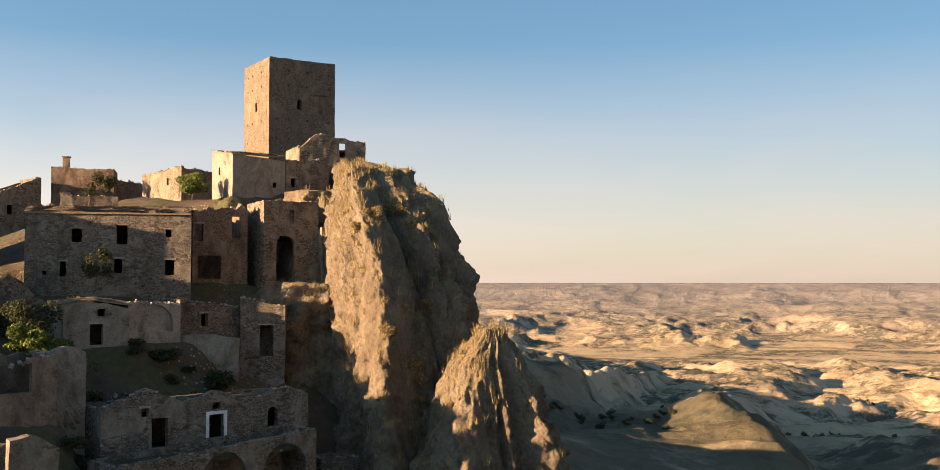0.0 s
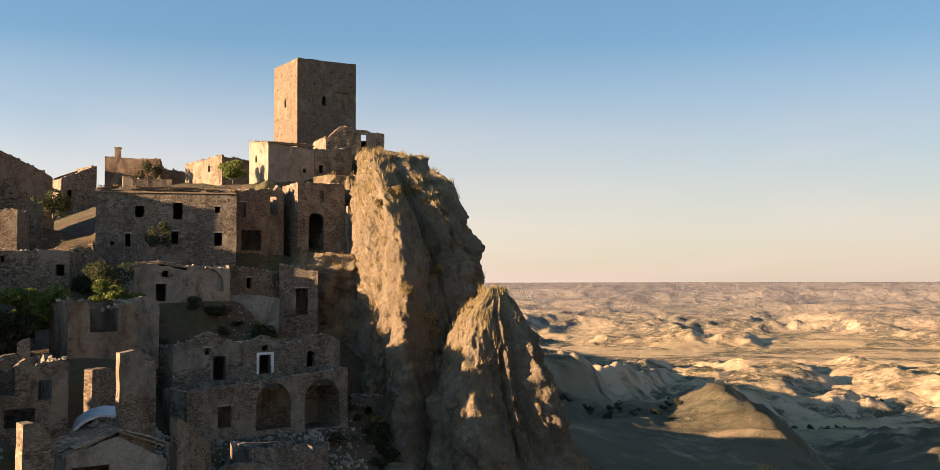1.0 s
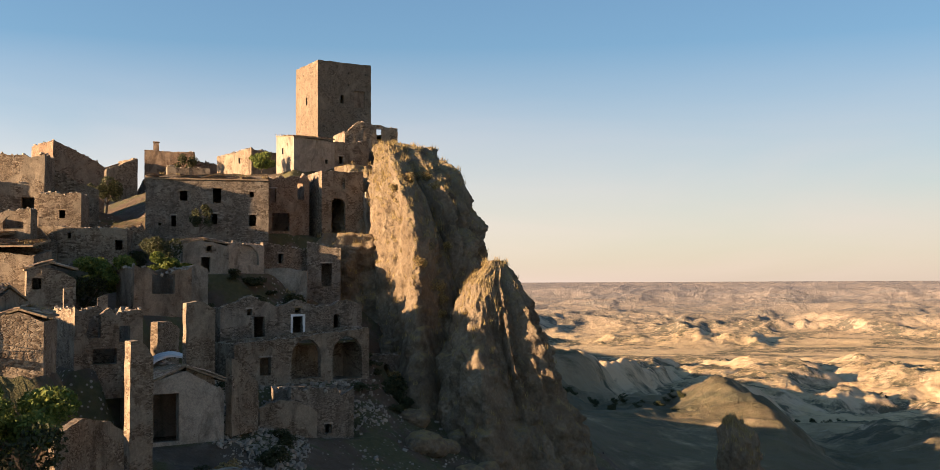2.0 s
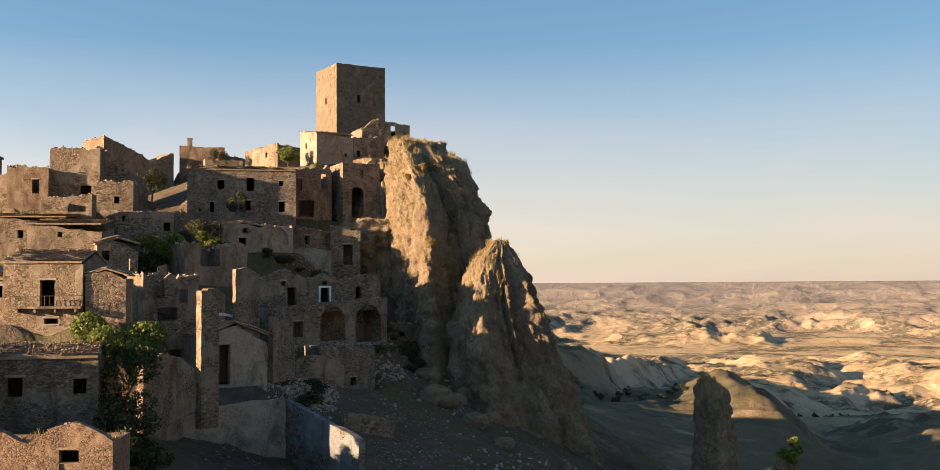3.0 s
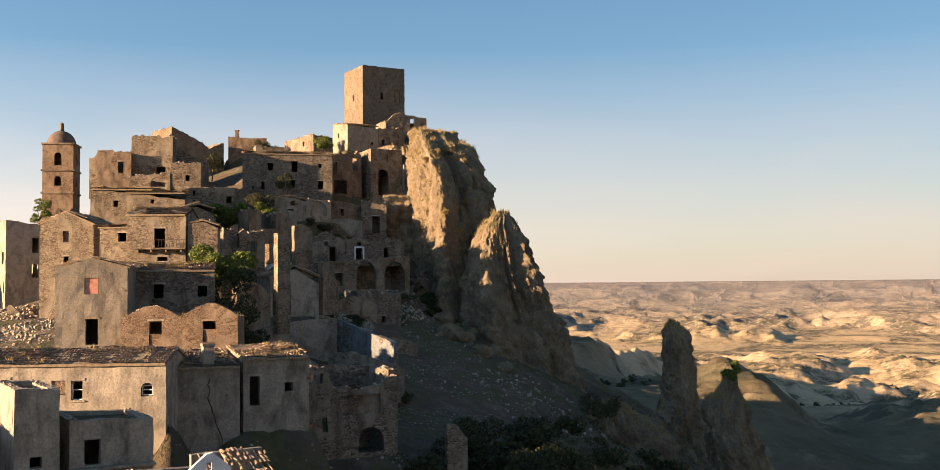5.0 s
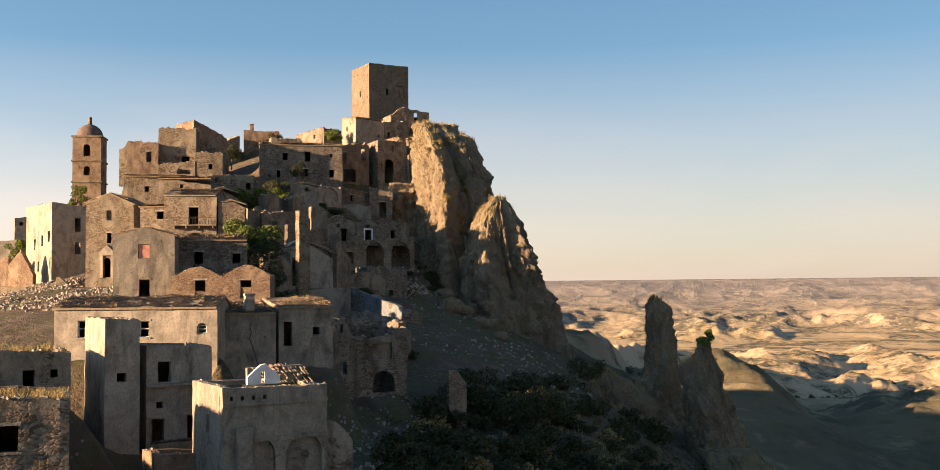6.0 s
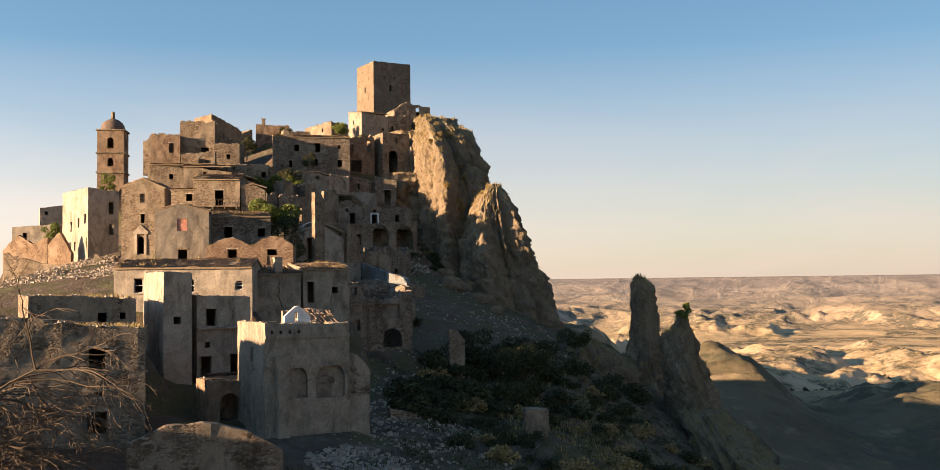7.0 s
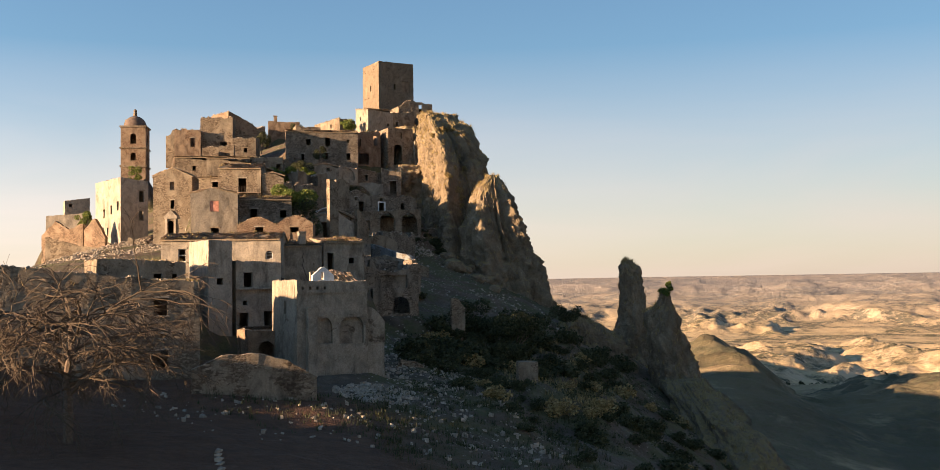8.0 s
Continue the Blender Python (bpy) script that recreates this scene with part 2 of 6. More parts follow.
def ground_material():
    m, nt, b = surface("dry_hill_ground")
    p = place(nt)
    g = nt.nodes.new("ShaderNodeNewGeometry")
    nz = nd(nt, "ShaderNodeSeparateXYZ", {0: g.outputs["Normal"]}).outputs[2]
    far = nd(nt, "ShaderNodeVectorMath", {0: g.outputs["Position"]})
    far.operation = 'LENGTH'
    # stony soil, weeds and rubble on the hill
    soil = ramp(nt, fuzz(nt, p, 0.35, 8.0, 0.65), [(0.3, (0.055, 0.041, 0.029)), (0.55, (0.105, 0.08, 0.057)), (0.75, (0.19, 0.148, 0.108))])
    soil = mix(nt, ramp(nt, fuzz(nt, p, 0.03, 4.0), [(0.40, 0.0), (0.55, 0.3)]), soil, (0.15, 0.085, 0.045))
    weed = ramp(nt, fuzz(nt, p, 0.16, 8.0, 0.7, 0.5), [(0.46, 0.0), (0.56, 1.0)])
    soil = mix(nt, weed, soil, mix(nt, fuzz(nt, p, 1.6, 5.0), (0.045, 0.047, 0.02), (0.13, 0.11, 0.05)))
    peb = nd(nt, "ShaderNodeTexVoronoi", {"Vector": p, "Scale": 1.7})
    chip = mth(nt, 'MULTIPLY', ramp(nt, peb.outputs["Distance"], [(0.18, 1.0), (0.26, 0.0)]), ramp(nt, fuzz(nt, p, 0.11, 4.0), [(0.5, 0.0), (0.6, 1.0)]))
    soil = mix(nt, chip, soil, (0.30, 0.25, 0.19))
    # reddish earth of the yard, with the shade over it darkened into the colour
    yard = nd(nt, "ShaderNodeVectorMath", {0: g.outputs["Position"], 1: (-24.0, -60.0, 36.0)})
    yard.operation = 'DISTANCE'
    earth_shade = mth(nt, 'ADD', mth(nt, 'MULTIPLY', yard.outputs["Value"], 0.02), mth(nt, 'MULTIPLY', fuzz(nt, p, 0.12, 6.0), 0.25))
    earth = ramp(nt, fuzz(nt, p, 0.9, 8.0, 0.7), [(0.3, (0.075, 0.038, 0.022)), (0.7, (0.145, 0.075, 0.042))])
    soil = mix(nt, ramp(nt, earth_shade, [(0.58, 1.0), (0.74, 0.0)]), soil, earth)
    # straw-coloured fields, bare clay and scrub in the valley
    clay = mix(nt, fuzz(nt, p, 0.006, 9.0, 0.6, 0.8), (0.51, 0.355, 0.205), (0.66, 0.495, 0.325))
    straw = mix(nt, fuzz(nt, p, 0.02, 8.0, 0.65), (0.45, 0.31, 0.155), (0.62, 0.45, 0.25))
    land = mix(nt, ramp(nt, nz, [(0.90, 0.0), (0.985, 1.0)]), clay, straw)
    scrub = mth(nt, 'MULTIPLY', ramp(nt, fuzz(nt, p, 0.0045, 10.0, 0.7, 0.6), [(0.47, 0.0), (0.54, 1.0)]), ramp(nt, fuzz(nt, p, 0.05, 6.0, 0.7), [(0.38, 0.0), (0.50, 1.0)]))
    # near slopes: real scrub, thickened and darkened to paint in the hill's shade
    shaded_brush = mth(nt, 'MULTIPLY', ramp(nt, fuzz(nt, p, 0.014, 9.0, 0.7, 0.5), [(0.30, 0.0), (0.46, 1.0)]), ramp(nt, mth(nt, 'MULTIPLY', far.outputs["Value"], 0.001), [(0.66, 0.9), (1.0, 0.1)]))
    land = mix(nt, shaded_brush, land, mix(nt, fuzz(nt, p, 0.06, 7.0, 0.7), (0.055, 0.05, 0.026), (0.14, 0.11, 0.055)))
    # dark noise lines drawn into the colour as gully shade
    land = mix(nt, 0.75, land, ramp(nt, fuzz(nt, p, 0.011, 11.0, 0.75, 0.9), [(0.34, (0.62, 0.60, 0.57)), (0.52, (1.1, 1.1, 1.1))]), 'MULTIPLY')
    land = mix(nt, mth(nt, 'MULTIPLY', scrub, 0.9), land, (0.075, 0.07, 0.04))
    # haze painted into the colour: land greys with distance from about 3 km
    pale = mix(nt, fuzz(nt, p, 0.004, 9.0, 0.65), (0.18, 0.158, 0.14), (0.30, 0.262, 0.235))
    haze_dist = mth(nt, 'MULTIPLY', far.outputs["Value"], 0.0002)
    land = mix(nt, ramp(nt, haze_dist, [(0.62, 0.0), (0.9, 0.85)]), land, pale)
    # soil colour reaches out to 850 m, painting shade onto the nearest slopes
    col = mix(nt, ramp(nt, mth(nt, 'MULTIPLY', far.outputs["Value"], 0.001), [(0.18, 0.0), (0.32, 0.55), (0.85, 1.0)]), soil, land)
    wide = ramp(nt, mth(nt, 'MULTIPLY', far.outputs["Value"], 0.001), [(0.2, 0.0), (1.0, 1.0)])
    h = mth(nt, 'ADD', fuzz(nt, p, 1.2, 8.0, 0.7), mth(nt, 'MULTIPLY', fuzz(nt, p, 0.06, 8.0, 0.7), 4.0))
    h = mth(nt, 'ADD', h, mth(nt, 'MULTIPLY', mth(nt, 'MULTIPLY', fuzz(nt, p, 0.012, 11.0, 0.68, 0.5), 46.0), wide))
    finish(nt, b, col, h, 0.9, 0.45)
    return m


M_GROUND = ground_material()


def leaf_material(name, a, c, d):
    m, nt, b = surface(name, 0.7)
    g = nt.nodes.new("ShaderNodeNewGeometry")
    col = ramp(nt, g.outputs["Random Per Island"], [(0.0, a), (0.6, c), (1.0, d)])
    nt.links.new(col, b.inputs["Base Color"])
    t = nd(nt, "ShaderNodeBsdfTranslucent", {"Color": col})
    s = nd(nt, "ShaderNodeMixShader", {0: 0.3, 1: b.outputs[0], 2: t.outputs[0]})
    nt.links.new(s.outputs[0], nt.nodes["Material Output"].inputs[0])
    return m


M_FIG = leaf_material("fig_leaves", (0.05, 0.075, 0.015), (0.12, 0.15, 0.03), (0.22, 0.22, 0.05))
M_BUSH = leaf_material("dark_shrub_leaves", (0.028, 0.032, 0.013), (0.055, 0.058, 0.023), (0.095, 0.09, 0.04))
M_DRY = leaf_material("dry_grass_blades", (0.16, 0.11, 0.045), (0.30, 0.22, 0.09), (0.42, 0.32, 0.15))
M_BARK = plain("grey_bark", (0.12, 0.085, 0.06), 0.4, 5.0)

# ---- numbers: noise on arrays ----
def _h(ix, iy, iz):
    n = (ix * 374761393 + iy * 668265263 + iz * 2147483647 + 1013904223) & 0xffffffff
    n = ((n ^ (n >> 13)) * 1274126177) & 0xffffffff
    return ((n ^ (n >> 16)) & 0xffff) / 65535.0


def vnoise(x, y, z=0.0):
    """Smooth value noise, -1..1, on arrays."""
    x, y, z = np.broadcast_arrays(np.asarray(x, float), np.asarray(y, float), np.asarray(z, float))
    i, j, k = np.floor(x).astype(np.int64), np.floor(y).astype(np.int64), np.floor(z).astype(np.int64)
    f, g, h = x - i, y - j, z - k
    f, g, h = (a * a * a * (a * (a * 6 - 15) + 10) for a in (f, g, h))
    r = 0.0
    for a in (0, 1):
        for b in (0, 1):
            for c in (0, 1):
                w = (f if a else 1 - f) * (g if b else 1 - g) * (h if c else 1 - h)
                r = r + w * _h(i + a, j + b, k + c)
    return r * 2 - 1


def fbm(x, y, z=0.0, octaves=5, gain=0.5):
    r, amp = 0.0, 1.0
    for o in range(octaves):
        r = r + amp * vnoise(x * 2 ** o + 17.3 * o, y * 2 ** o - 9.1 * o, np.asarray(z) * 2 ** o + 5.7 * o)
        amp *= gain
    return r


def ridged(x, y, z=0.0, octaves=5, gain=0.5):
    r, amp = 0.0, 1.0
    for o in range(octaves):
        r = r + amp * (1 - 2 * np.abs(vnoise(x * 2 ** o + 7.7 * o, y * 2 ** o + 3.3 * o, np.asarray(z) * 2 ** o)))
        amp *= gain
    return r


def smooth(a, b, v):
    t = np.clip((np.asarray(v, float) - a) / (b - a), 0, 1)
    return t * t * (3 - 2 * t)


# ---- making things ----
def thing(name, label, category, at=(0, 0, 0), turn=0.0, group="", kind=""):
    e = new(name)
    e.matrix_world = pose(*at, 0, 0, turn)
    e.empty_display_size = 0.5
    return tagged(e, label, category, group, kind)


def mesh_of(name, bm, material, flat=True):
    me = bpy.data.meshes.new(name)
    bm.to_mesh(me)
    bm.free()
    me.materials.append(material)
    if not flat:
        me.polygons.foreach_set("use_smooth", [True] * len(me.polygons))
    return me


def part(name, bm, material, parent, label="", flat=True):
    """Links a bmesh as one mesh object under a thing or a part, in the thing's own axes."""
    ob = new(name, mesh_of(name, bm, material, flat))
    ob.parent = parent
    return tagged(ob, label)


def solo(name, bm, material, label, category, group="", kind="", at=None, flat=True):
    ob = new(name, mesh_of(name, bm, material, flat))
    if at is not None:
        ob.matrix_world = at
    return tagged(ob, label, category, group, kind)


def box(bm, x0, y0, z0, x1, y1, z1, wear=0.0):
    r = bmesh.ops.create_cube(bm, size=1.0, matrix=Matrix.LocRotScale(((x0 + x1) / 2, (y0 + y1) / 2, (z0 + z1) / 2), None, (abs(x1 - x0), abs(y1 - y0), abs(z1 - z0))))
    if wear:
        for v in r["verts"]:
            v.co += Vector((random.uniform(-wear, wear) for _ in range(3)))
    return r["verts"]


def beam(bm, a, b, r, sides=6, taper=1.0):
    """A round or square bar from a to b."""
    a, b = Vector(a), Vector(b)
    d = b - a
    if d.length < 1e-5:
        return
    m = Matrix.Translation((a + b) / 2) @ d.to_track_quat("Z", "Y").to_matrix().to_4x4()
    bmesh.ops.create_cone(bm, cap_ends=True, segments=sides, radius1=r, radius2=r * taper, depth=d.length, matrix=m)


def spread(lo, hi, step, cuts):
    """Even stations between lo and hi, with the cuts kept exact."""
    fixed = sorted({round(c, 4) for c in (lo, hi, *cuts) if lo - 1e-6 <= c <= hi + 1e-6})
    out = []
    for a, b in zip(fixed, fixed[1:]):
        n = max(1, int(round((b - a) / step)))
        out += [a + (b - a) * i / n for i in range(n)]
    return out + [fixed[-1]]


def wall_bm(length, z0, top, thick, holes=(), cell=0.6, wear=0.06, seed=0.0):
    """A wall along +x from 0 to length, its outer face at y = 0 and its body behind (y > 0). top: height or function of x.
    holes: (kind, x, z, w, h); kinds that begin with "arch" have a round head."""
    topf = top if callable(top) else (lambda u: top)
    arched = [h for h in holes if h[0].startswith("arch")]
    if arched:
        cell = min(cell, 0.34)
    us = spread(0, length, cell, [c for h in holes for c in (h[1], h[1] + h[3])])
    zmax = max(topf(u) for u in us)
    vs = spread(z0, zmax, cell, [c for h in holes for c in (h[2], h[2] + h[4])])

    def empty(u, v):
        for kind, x, z, w, h in holes:
            if x < u < x + w and z < v < z + h:
                if kind.startswith("arch"):
                    r = w / 2
                    c = z + max(h - r, 0.05)
                    k = (h - (c - z)) / r
                    if v > c and ((u - x - r) / r) ** 2 + ((v - c) / (r * k)) ** 2 > 1:
                        continue
                return True
        return False

    def snap(u, v):
        for kind, x, z, w, h in arched:
            r = w / 2
            c = z + max(h - r, 0.05)
            k = (h - (c - z)) / r
            if v >= c - 1e-6:
                a, b2 = u - x - r, (v - c) / k
                d = math.hypot(a, b2)
                if abs(d - r) < 0.62 * cell and d > 1e-3:
                    return x + r + a * r / d, c + b2 * r / d * k
        return u, v

    bm = bmesh.new()
    made = {}

    def vert(i, j, back):
        key = (i, j, back)
        if key not in made:
            u, v = snap(us[i], min(vs[j], topf(us[i])))
            q = Vector((u * 0.9 + seed * 7.3, v * 0.9, seed * 3.1 + back))
            n = noise.noise_vector(q) * wear
            edge = 0.3 if v <= z0 + 1e-4 else 1.0
            made[key] = bm.verts.new((u + n.x * 0.6, (thick if back else 0.0) + n.y, v + n.z * 0.7 * edge))
        return made[key]

    nu, nv = len(us) - 1, len(vs) - 1
    solid = [[False] * nv for _ in range(nu)]
    for i in range(nu):
        t = (topf(us[i]) + topf(us[i + 1])) / 2
        for j in range(nv):
            if max(topf(us[i]), topf(us[i + 1])) - vs[j] > 0.04:
                solid[i][j] = not empty((us[i] + us[i + 1]) / 2, (vs[j] + min(vs[j + 1], t)) / 2)

    def face(*v):
        u = []
        for w in v:
            if all((w.co - o.co).length > 1e-4 for o in u):
                u.append(w)
        if len(u) > 2:
            try:
                bm.faces.new(u)
            except ValueError:
                pass

    for i in range(nu):
        for j in range(nv):
            if not solid[i][j]:
                continue
            a, b, c, d = (i, j), (i + 1, j), (i + 1, j + 1), (i, j + 1)
            face(*(vert(*k, 0) for k in (a, b, c, d)))
            face(*(vert(*k, 1) for k in (d, c, b, a)))
            for di, dj, p, q in ((0, -1, a, b), (1, 0, b, c), (0, 1, c, d), (-1, 0, d, a)):
                ii, jj = i + di, j + dj
                if not (0 <= ii < nu and 0 <= jj < nv and solid[ii][jj]):
                    face(vert(*q, 0), vert(*p, 0), vert(*p, 1), vert(*q, 1))
    return bm


def placed(bm, m):
    bm.transform(m)
    return bm


def jag(base, amp, rate=0.8, seed=0.0, dip=0.0):
    """A broken top: base height or function, with notches."""
    f = base if callable(base) else (lambda u: base)

    def top(u):
        n = noise.noise(Vector((u * rate + seed * 11.7, seed * 5.3, 0.4)))
        n2 = noise.noise(Vector((u * rate * 3.3 + seed * 3.1, 8.2, seed)))
        return f(u) + amp * (n + 0.5 * n2) - dip * max(0.0, n)
    return top


def gable(w, eave, apex, at=0.5):
    return lambda u: eave + (apex - eave) * (u / (w * at) if u < w * at else (w - u) / (w * (1 - at)))


def tiles_bm(w, run, pitch_rise, damage=0.12, seed=0, sag=0.22):
    """Courses of curved clay tiles on a slope: along x from 0 to w, up from y = 0, z = 0 to y = run, z = pitch_rise. Each tile is a bent strip with its own tilt."""
    rng = random.Random(seed)
    bm = bmesh.new()
    length = math.hypot(run, pitch_rise)
    nc, nr = max(2, int(w / 0.24)), max(2, int(length / 0.42))
    for i in range(nc):
        for j in range(nr):
            u, v = (i + 0.5) * w / nc, j * length / nr
            hole = noise.noise(Vector((u * 0.45 + seed, v * 0.6, seed * 1.7)))
            if hole > 0.62 - damage * 2 or rng.random() < 0.05 + damage * 0.5:
                continue
            lift = noise.noise(Vector((u * 0.35, v * 0.35, seed * 0.9))) * sag
            rot, dx = rng.uniform(-0.22, 0.22), rng.uniform(-0.06, 0.06)
            v += rng.uniform(-0.08, 0.08)
            r, tl = 0.115, 0.46
            row = []
            for (q, rr) in ((0, 1.08), (1, 0.88)):
                for k in range(5):
                    a = math.pi * k / 4
                    x = u + dx + math.cos(a) * r * rr + rot * q * tl
                    s = v + q * tl
                    z = math.sin(a) * r * rr * 0.8 + 0.05 * (1 - q) + lift
                    c, sn = run / length, pitch_rise / length
                    row.append(bm.verts.new((x, s * c - z * sn, s * sn + z * c)))
            for k in range(4):
                bm.faces.new((row[k], row[k + 1], row[k + 6], row[k + 5]))
    return bm


def slab_bm(w, d, z_front, z_back, thick=0.22, wear=0.05, over=0.2, step=0.8, lump=0.0, seed=0.0):
    """A roof or terrace slab over x 0..w, y 0..d, sloping from front to back."""
    bm = bmesh.new()
    us, vs = spread(-over, w + over, step, ()), spread(-over, d + over, step, ())
    g = {}
    for i, u in enumerate(us):
        for j, v in enumerate(vs):
            n = noise.noise(Vector((u * 0.7 + seed, v * 0.7, seed * 2))) * wear + max(0.0, noise.noise(Vector((u * 0.3, v * 0.3 + seed, 3.0)))) * lump
            z = z_front + (z_back - z_front) * v / d + n
            g[i, j, 0] = bm.verts.new((u, v, z))
            g[i, j, 1] = bm.verts.new((u, v, z - thick))
    nu, nv = len(us) - 1, len(vs) - 1
    for i in range(nu):
        for j in range(nv):
            bm.faces.new([g[a, b, 0] for a, b in ((i, j), (i + 1, j), (i + 1, j + 1), (i, j + 1))])
            bm.faces.new([g[a, b, 1] for a, b in ((i, j + 1), (i + 1, j + 1), (i + 1, j), (i, j))])
    for i in range(nu):
        bm.faces.new((g[i + 1, 0, 0], g[i, 0, 0], g[i, 0, 1], g[i + 1, 0, 1]))
        bm.faces.new((g[i, nv, 0], g[i + 1, nv, 0], g[i + 1, nv, 1], g[i, nv, 1]))
    for j in range(nv):
        bm.faces.new((g[0, j, 0], g[0, j + 1, 0], g[0, j + 1, 1], g[0, j, 1]))
        bm.faces.new((g[nu, j + 1, 0], g[nu, j, 0], g[nu, j, 1], g[nu, j + 1, 1]))
    return bm


def tufts_bm(spots, height, blades, seed=0):
    """Clumps of grass blades on the spots."""
    rng = random.Random(seed)
    bm = bmesh.new()
    for x, y, z in spots:
        for _ in range(blades):
            a, l = rng.uniform(0, 6.283), height * rng.uniform(0.5, 1.2)
            bx, by = x + rng.uniform(-0.3, 0.3), y + rng.uniform(-0.3, 0.3)
            lean = rng.uniform(0.1, 0.7) * l
            c, s = math.cos(a), math.sin(a)
            w = 0.035
            v = [bm.verts.new(p) for p in ((bx - s * w, by + c * w, z - 0.05), (bx + s * w, by - c * w, z - 0.05), (bx + c * lean, by + s * lean, z + l))]
            bm.faces.new(v)
    return bm


def crumbs_bm(runs, seed, size=0.24):
    """Loose stones along wall tops. runs: (matrix, length, top, thickness)."""
    rng = random.Random(seed)
    bm = bmesh.new()
    for m, length, top, thick in runs:
        for _ in range(int(length * 3.0)):
            u = rng.uniform(0, length)
            sz = size * rng.uniform(0.4, 1.25)
            c = Matrix.LocRotScale((u, rng.uniform(0.05, thick * 0.8), top(u) + sz * 0.12), Euler((rng.uniform(-.5, .5), rng.uniform(-.5, .5), rng.uniform(0, 6.28))), (sz * rng.uniform(0.8, 1.7), sz, sz * rng.uniform(0.5, 0.9)))
            for v in bmesh.ops.create_cube(bm, size=1.0, matrix=m @ c)["verts"]:
                v.co += Vector((rng.uniform(-.1, .1) * sz, rng.uniform(-.1, .1) * sz, rng.uniform(-.1, .1) * sz))
    return bm


SITES = []          # footprints that the hill is terraced for: middle, turn, half width, half depth, floor


def site(x, y, turn, w, d, z):
    c, s = math.cos(radians(turn)), math.sin(radians(turn))
    SITES.append((x + c * w / 2 - s * d / 2, y + s * w / 2 + c * d / 2, radians(turn), w / 2, d / 2, z))


def opening_trim(owner, kind, x, z, w, h, stone, surround):
    """What fills or frames one opening of a front wall: reveals, leaf, infill, lintel."""
    if kind == "wdoor":
        bm = bmesh.new()
        box(bm, x - 0.26, -0.07, z, x, 0.12, z + h + 0.25, 0.015)
        box(bm, x + w, -0.07, z, x + w + 0.26, 0.12, z + h + 0.25, 0.015)
        box(bm, x, -0.07, z + h, x + w, 0.12, z + h + 0.25, 0.015)
        f = part("door_surround", bm, M_WHITE, owner, "chalky white painted door surround")
    elif kind in ("pink", "panel"):
        bm = bmesh.new()
        box(bm, x + 0.02, 0.1, z + 0.02, x + w - 0.02, 0.3, z + h - 0.02)
        part("infill", bm, M_PINK if kind == "pink" else M_BRICK, owner, "pink brick infill of a window" if kind == "pink" else "rough brick infill of a doorway")
    elif kind in ("niche", "archniche"):
        bm = bmesh.new()
        box(bm, x - 0.05, 0.42, z - 0.05, x + w + 0.05, 0.6, z + h + 0.05)
        part("niche_back", bm, stone, owner)
    if surround and kind in ("win", "door", "pink"):
        t = 0.16
        bm = bmesh.new()
        box(bm, x - t, -0.05, z + h, x + w + t, 0.1, z + h + 0.2, 0.02)
        part("lintel", bm, M_PALE, owner)
        if kind != "door":
            bm = bmesh.new()
            box(bm, x - t, -0.09, z - 0.14, x + w + t, 0.1, z, 0.02)
            part("sill", bm, M_PALE, owner)
    elif kind in ("win", "door") and w > 0.5:
        bm = bmesh.new()
        box(bm, x - 0.18, -0.03, z + h, x + w + 0.18, 0.12, z + h + 0.17, 0.025)
        part("lintel", bm, M_TIMBER if (x * 7.3 + z) % 1.0 < 0.45 else M_PALE, owner)


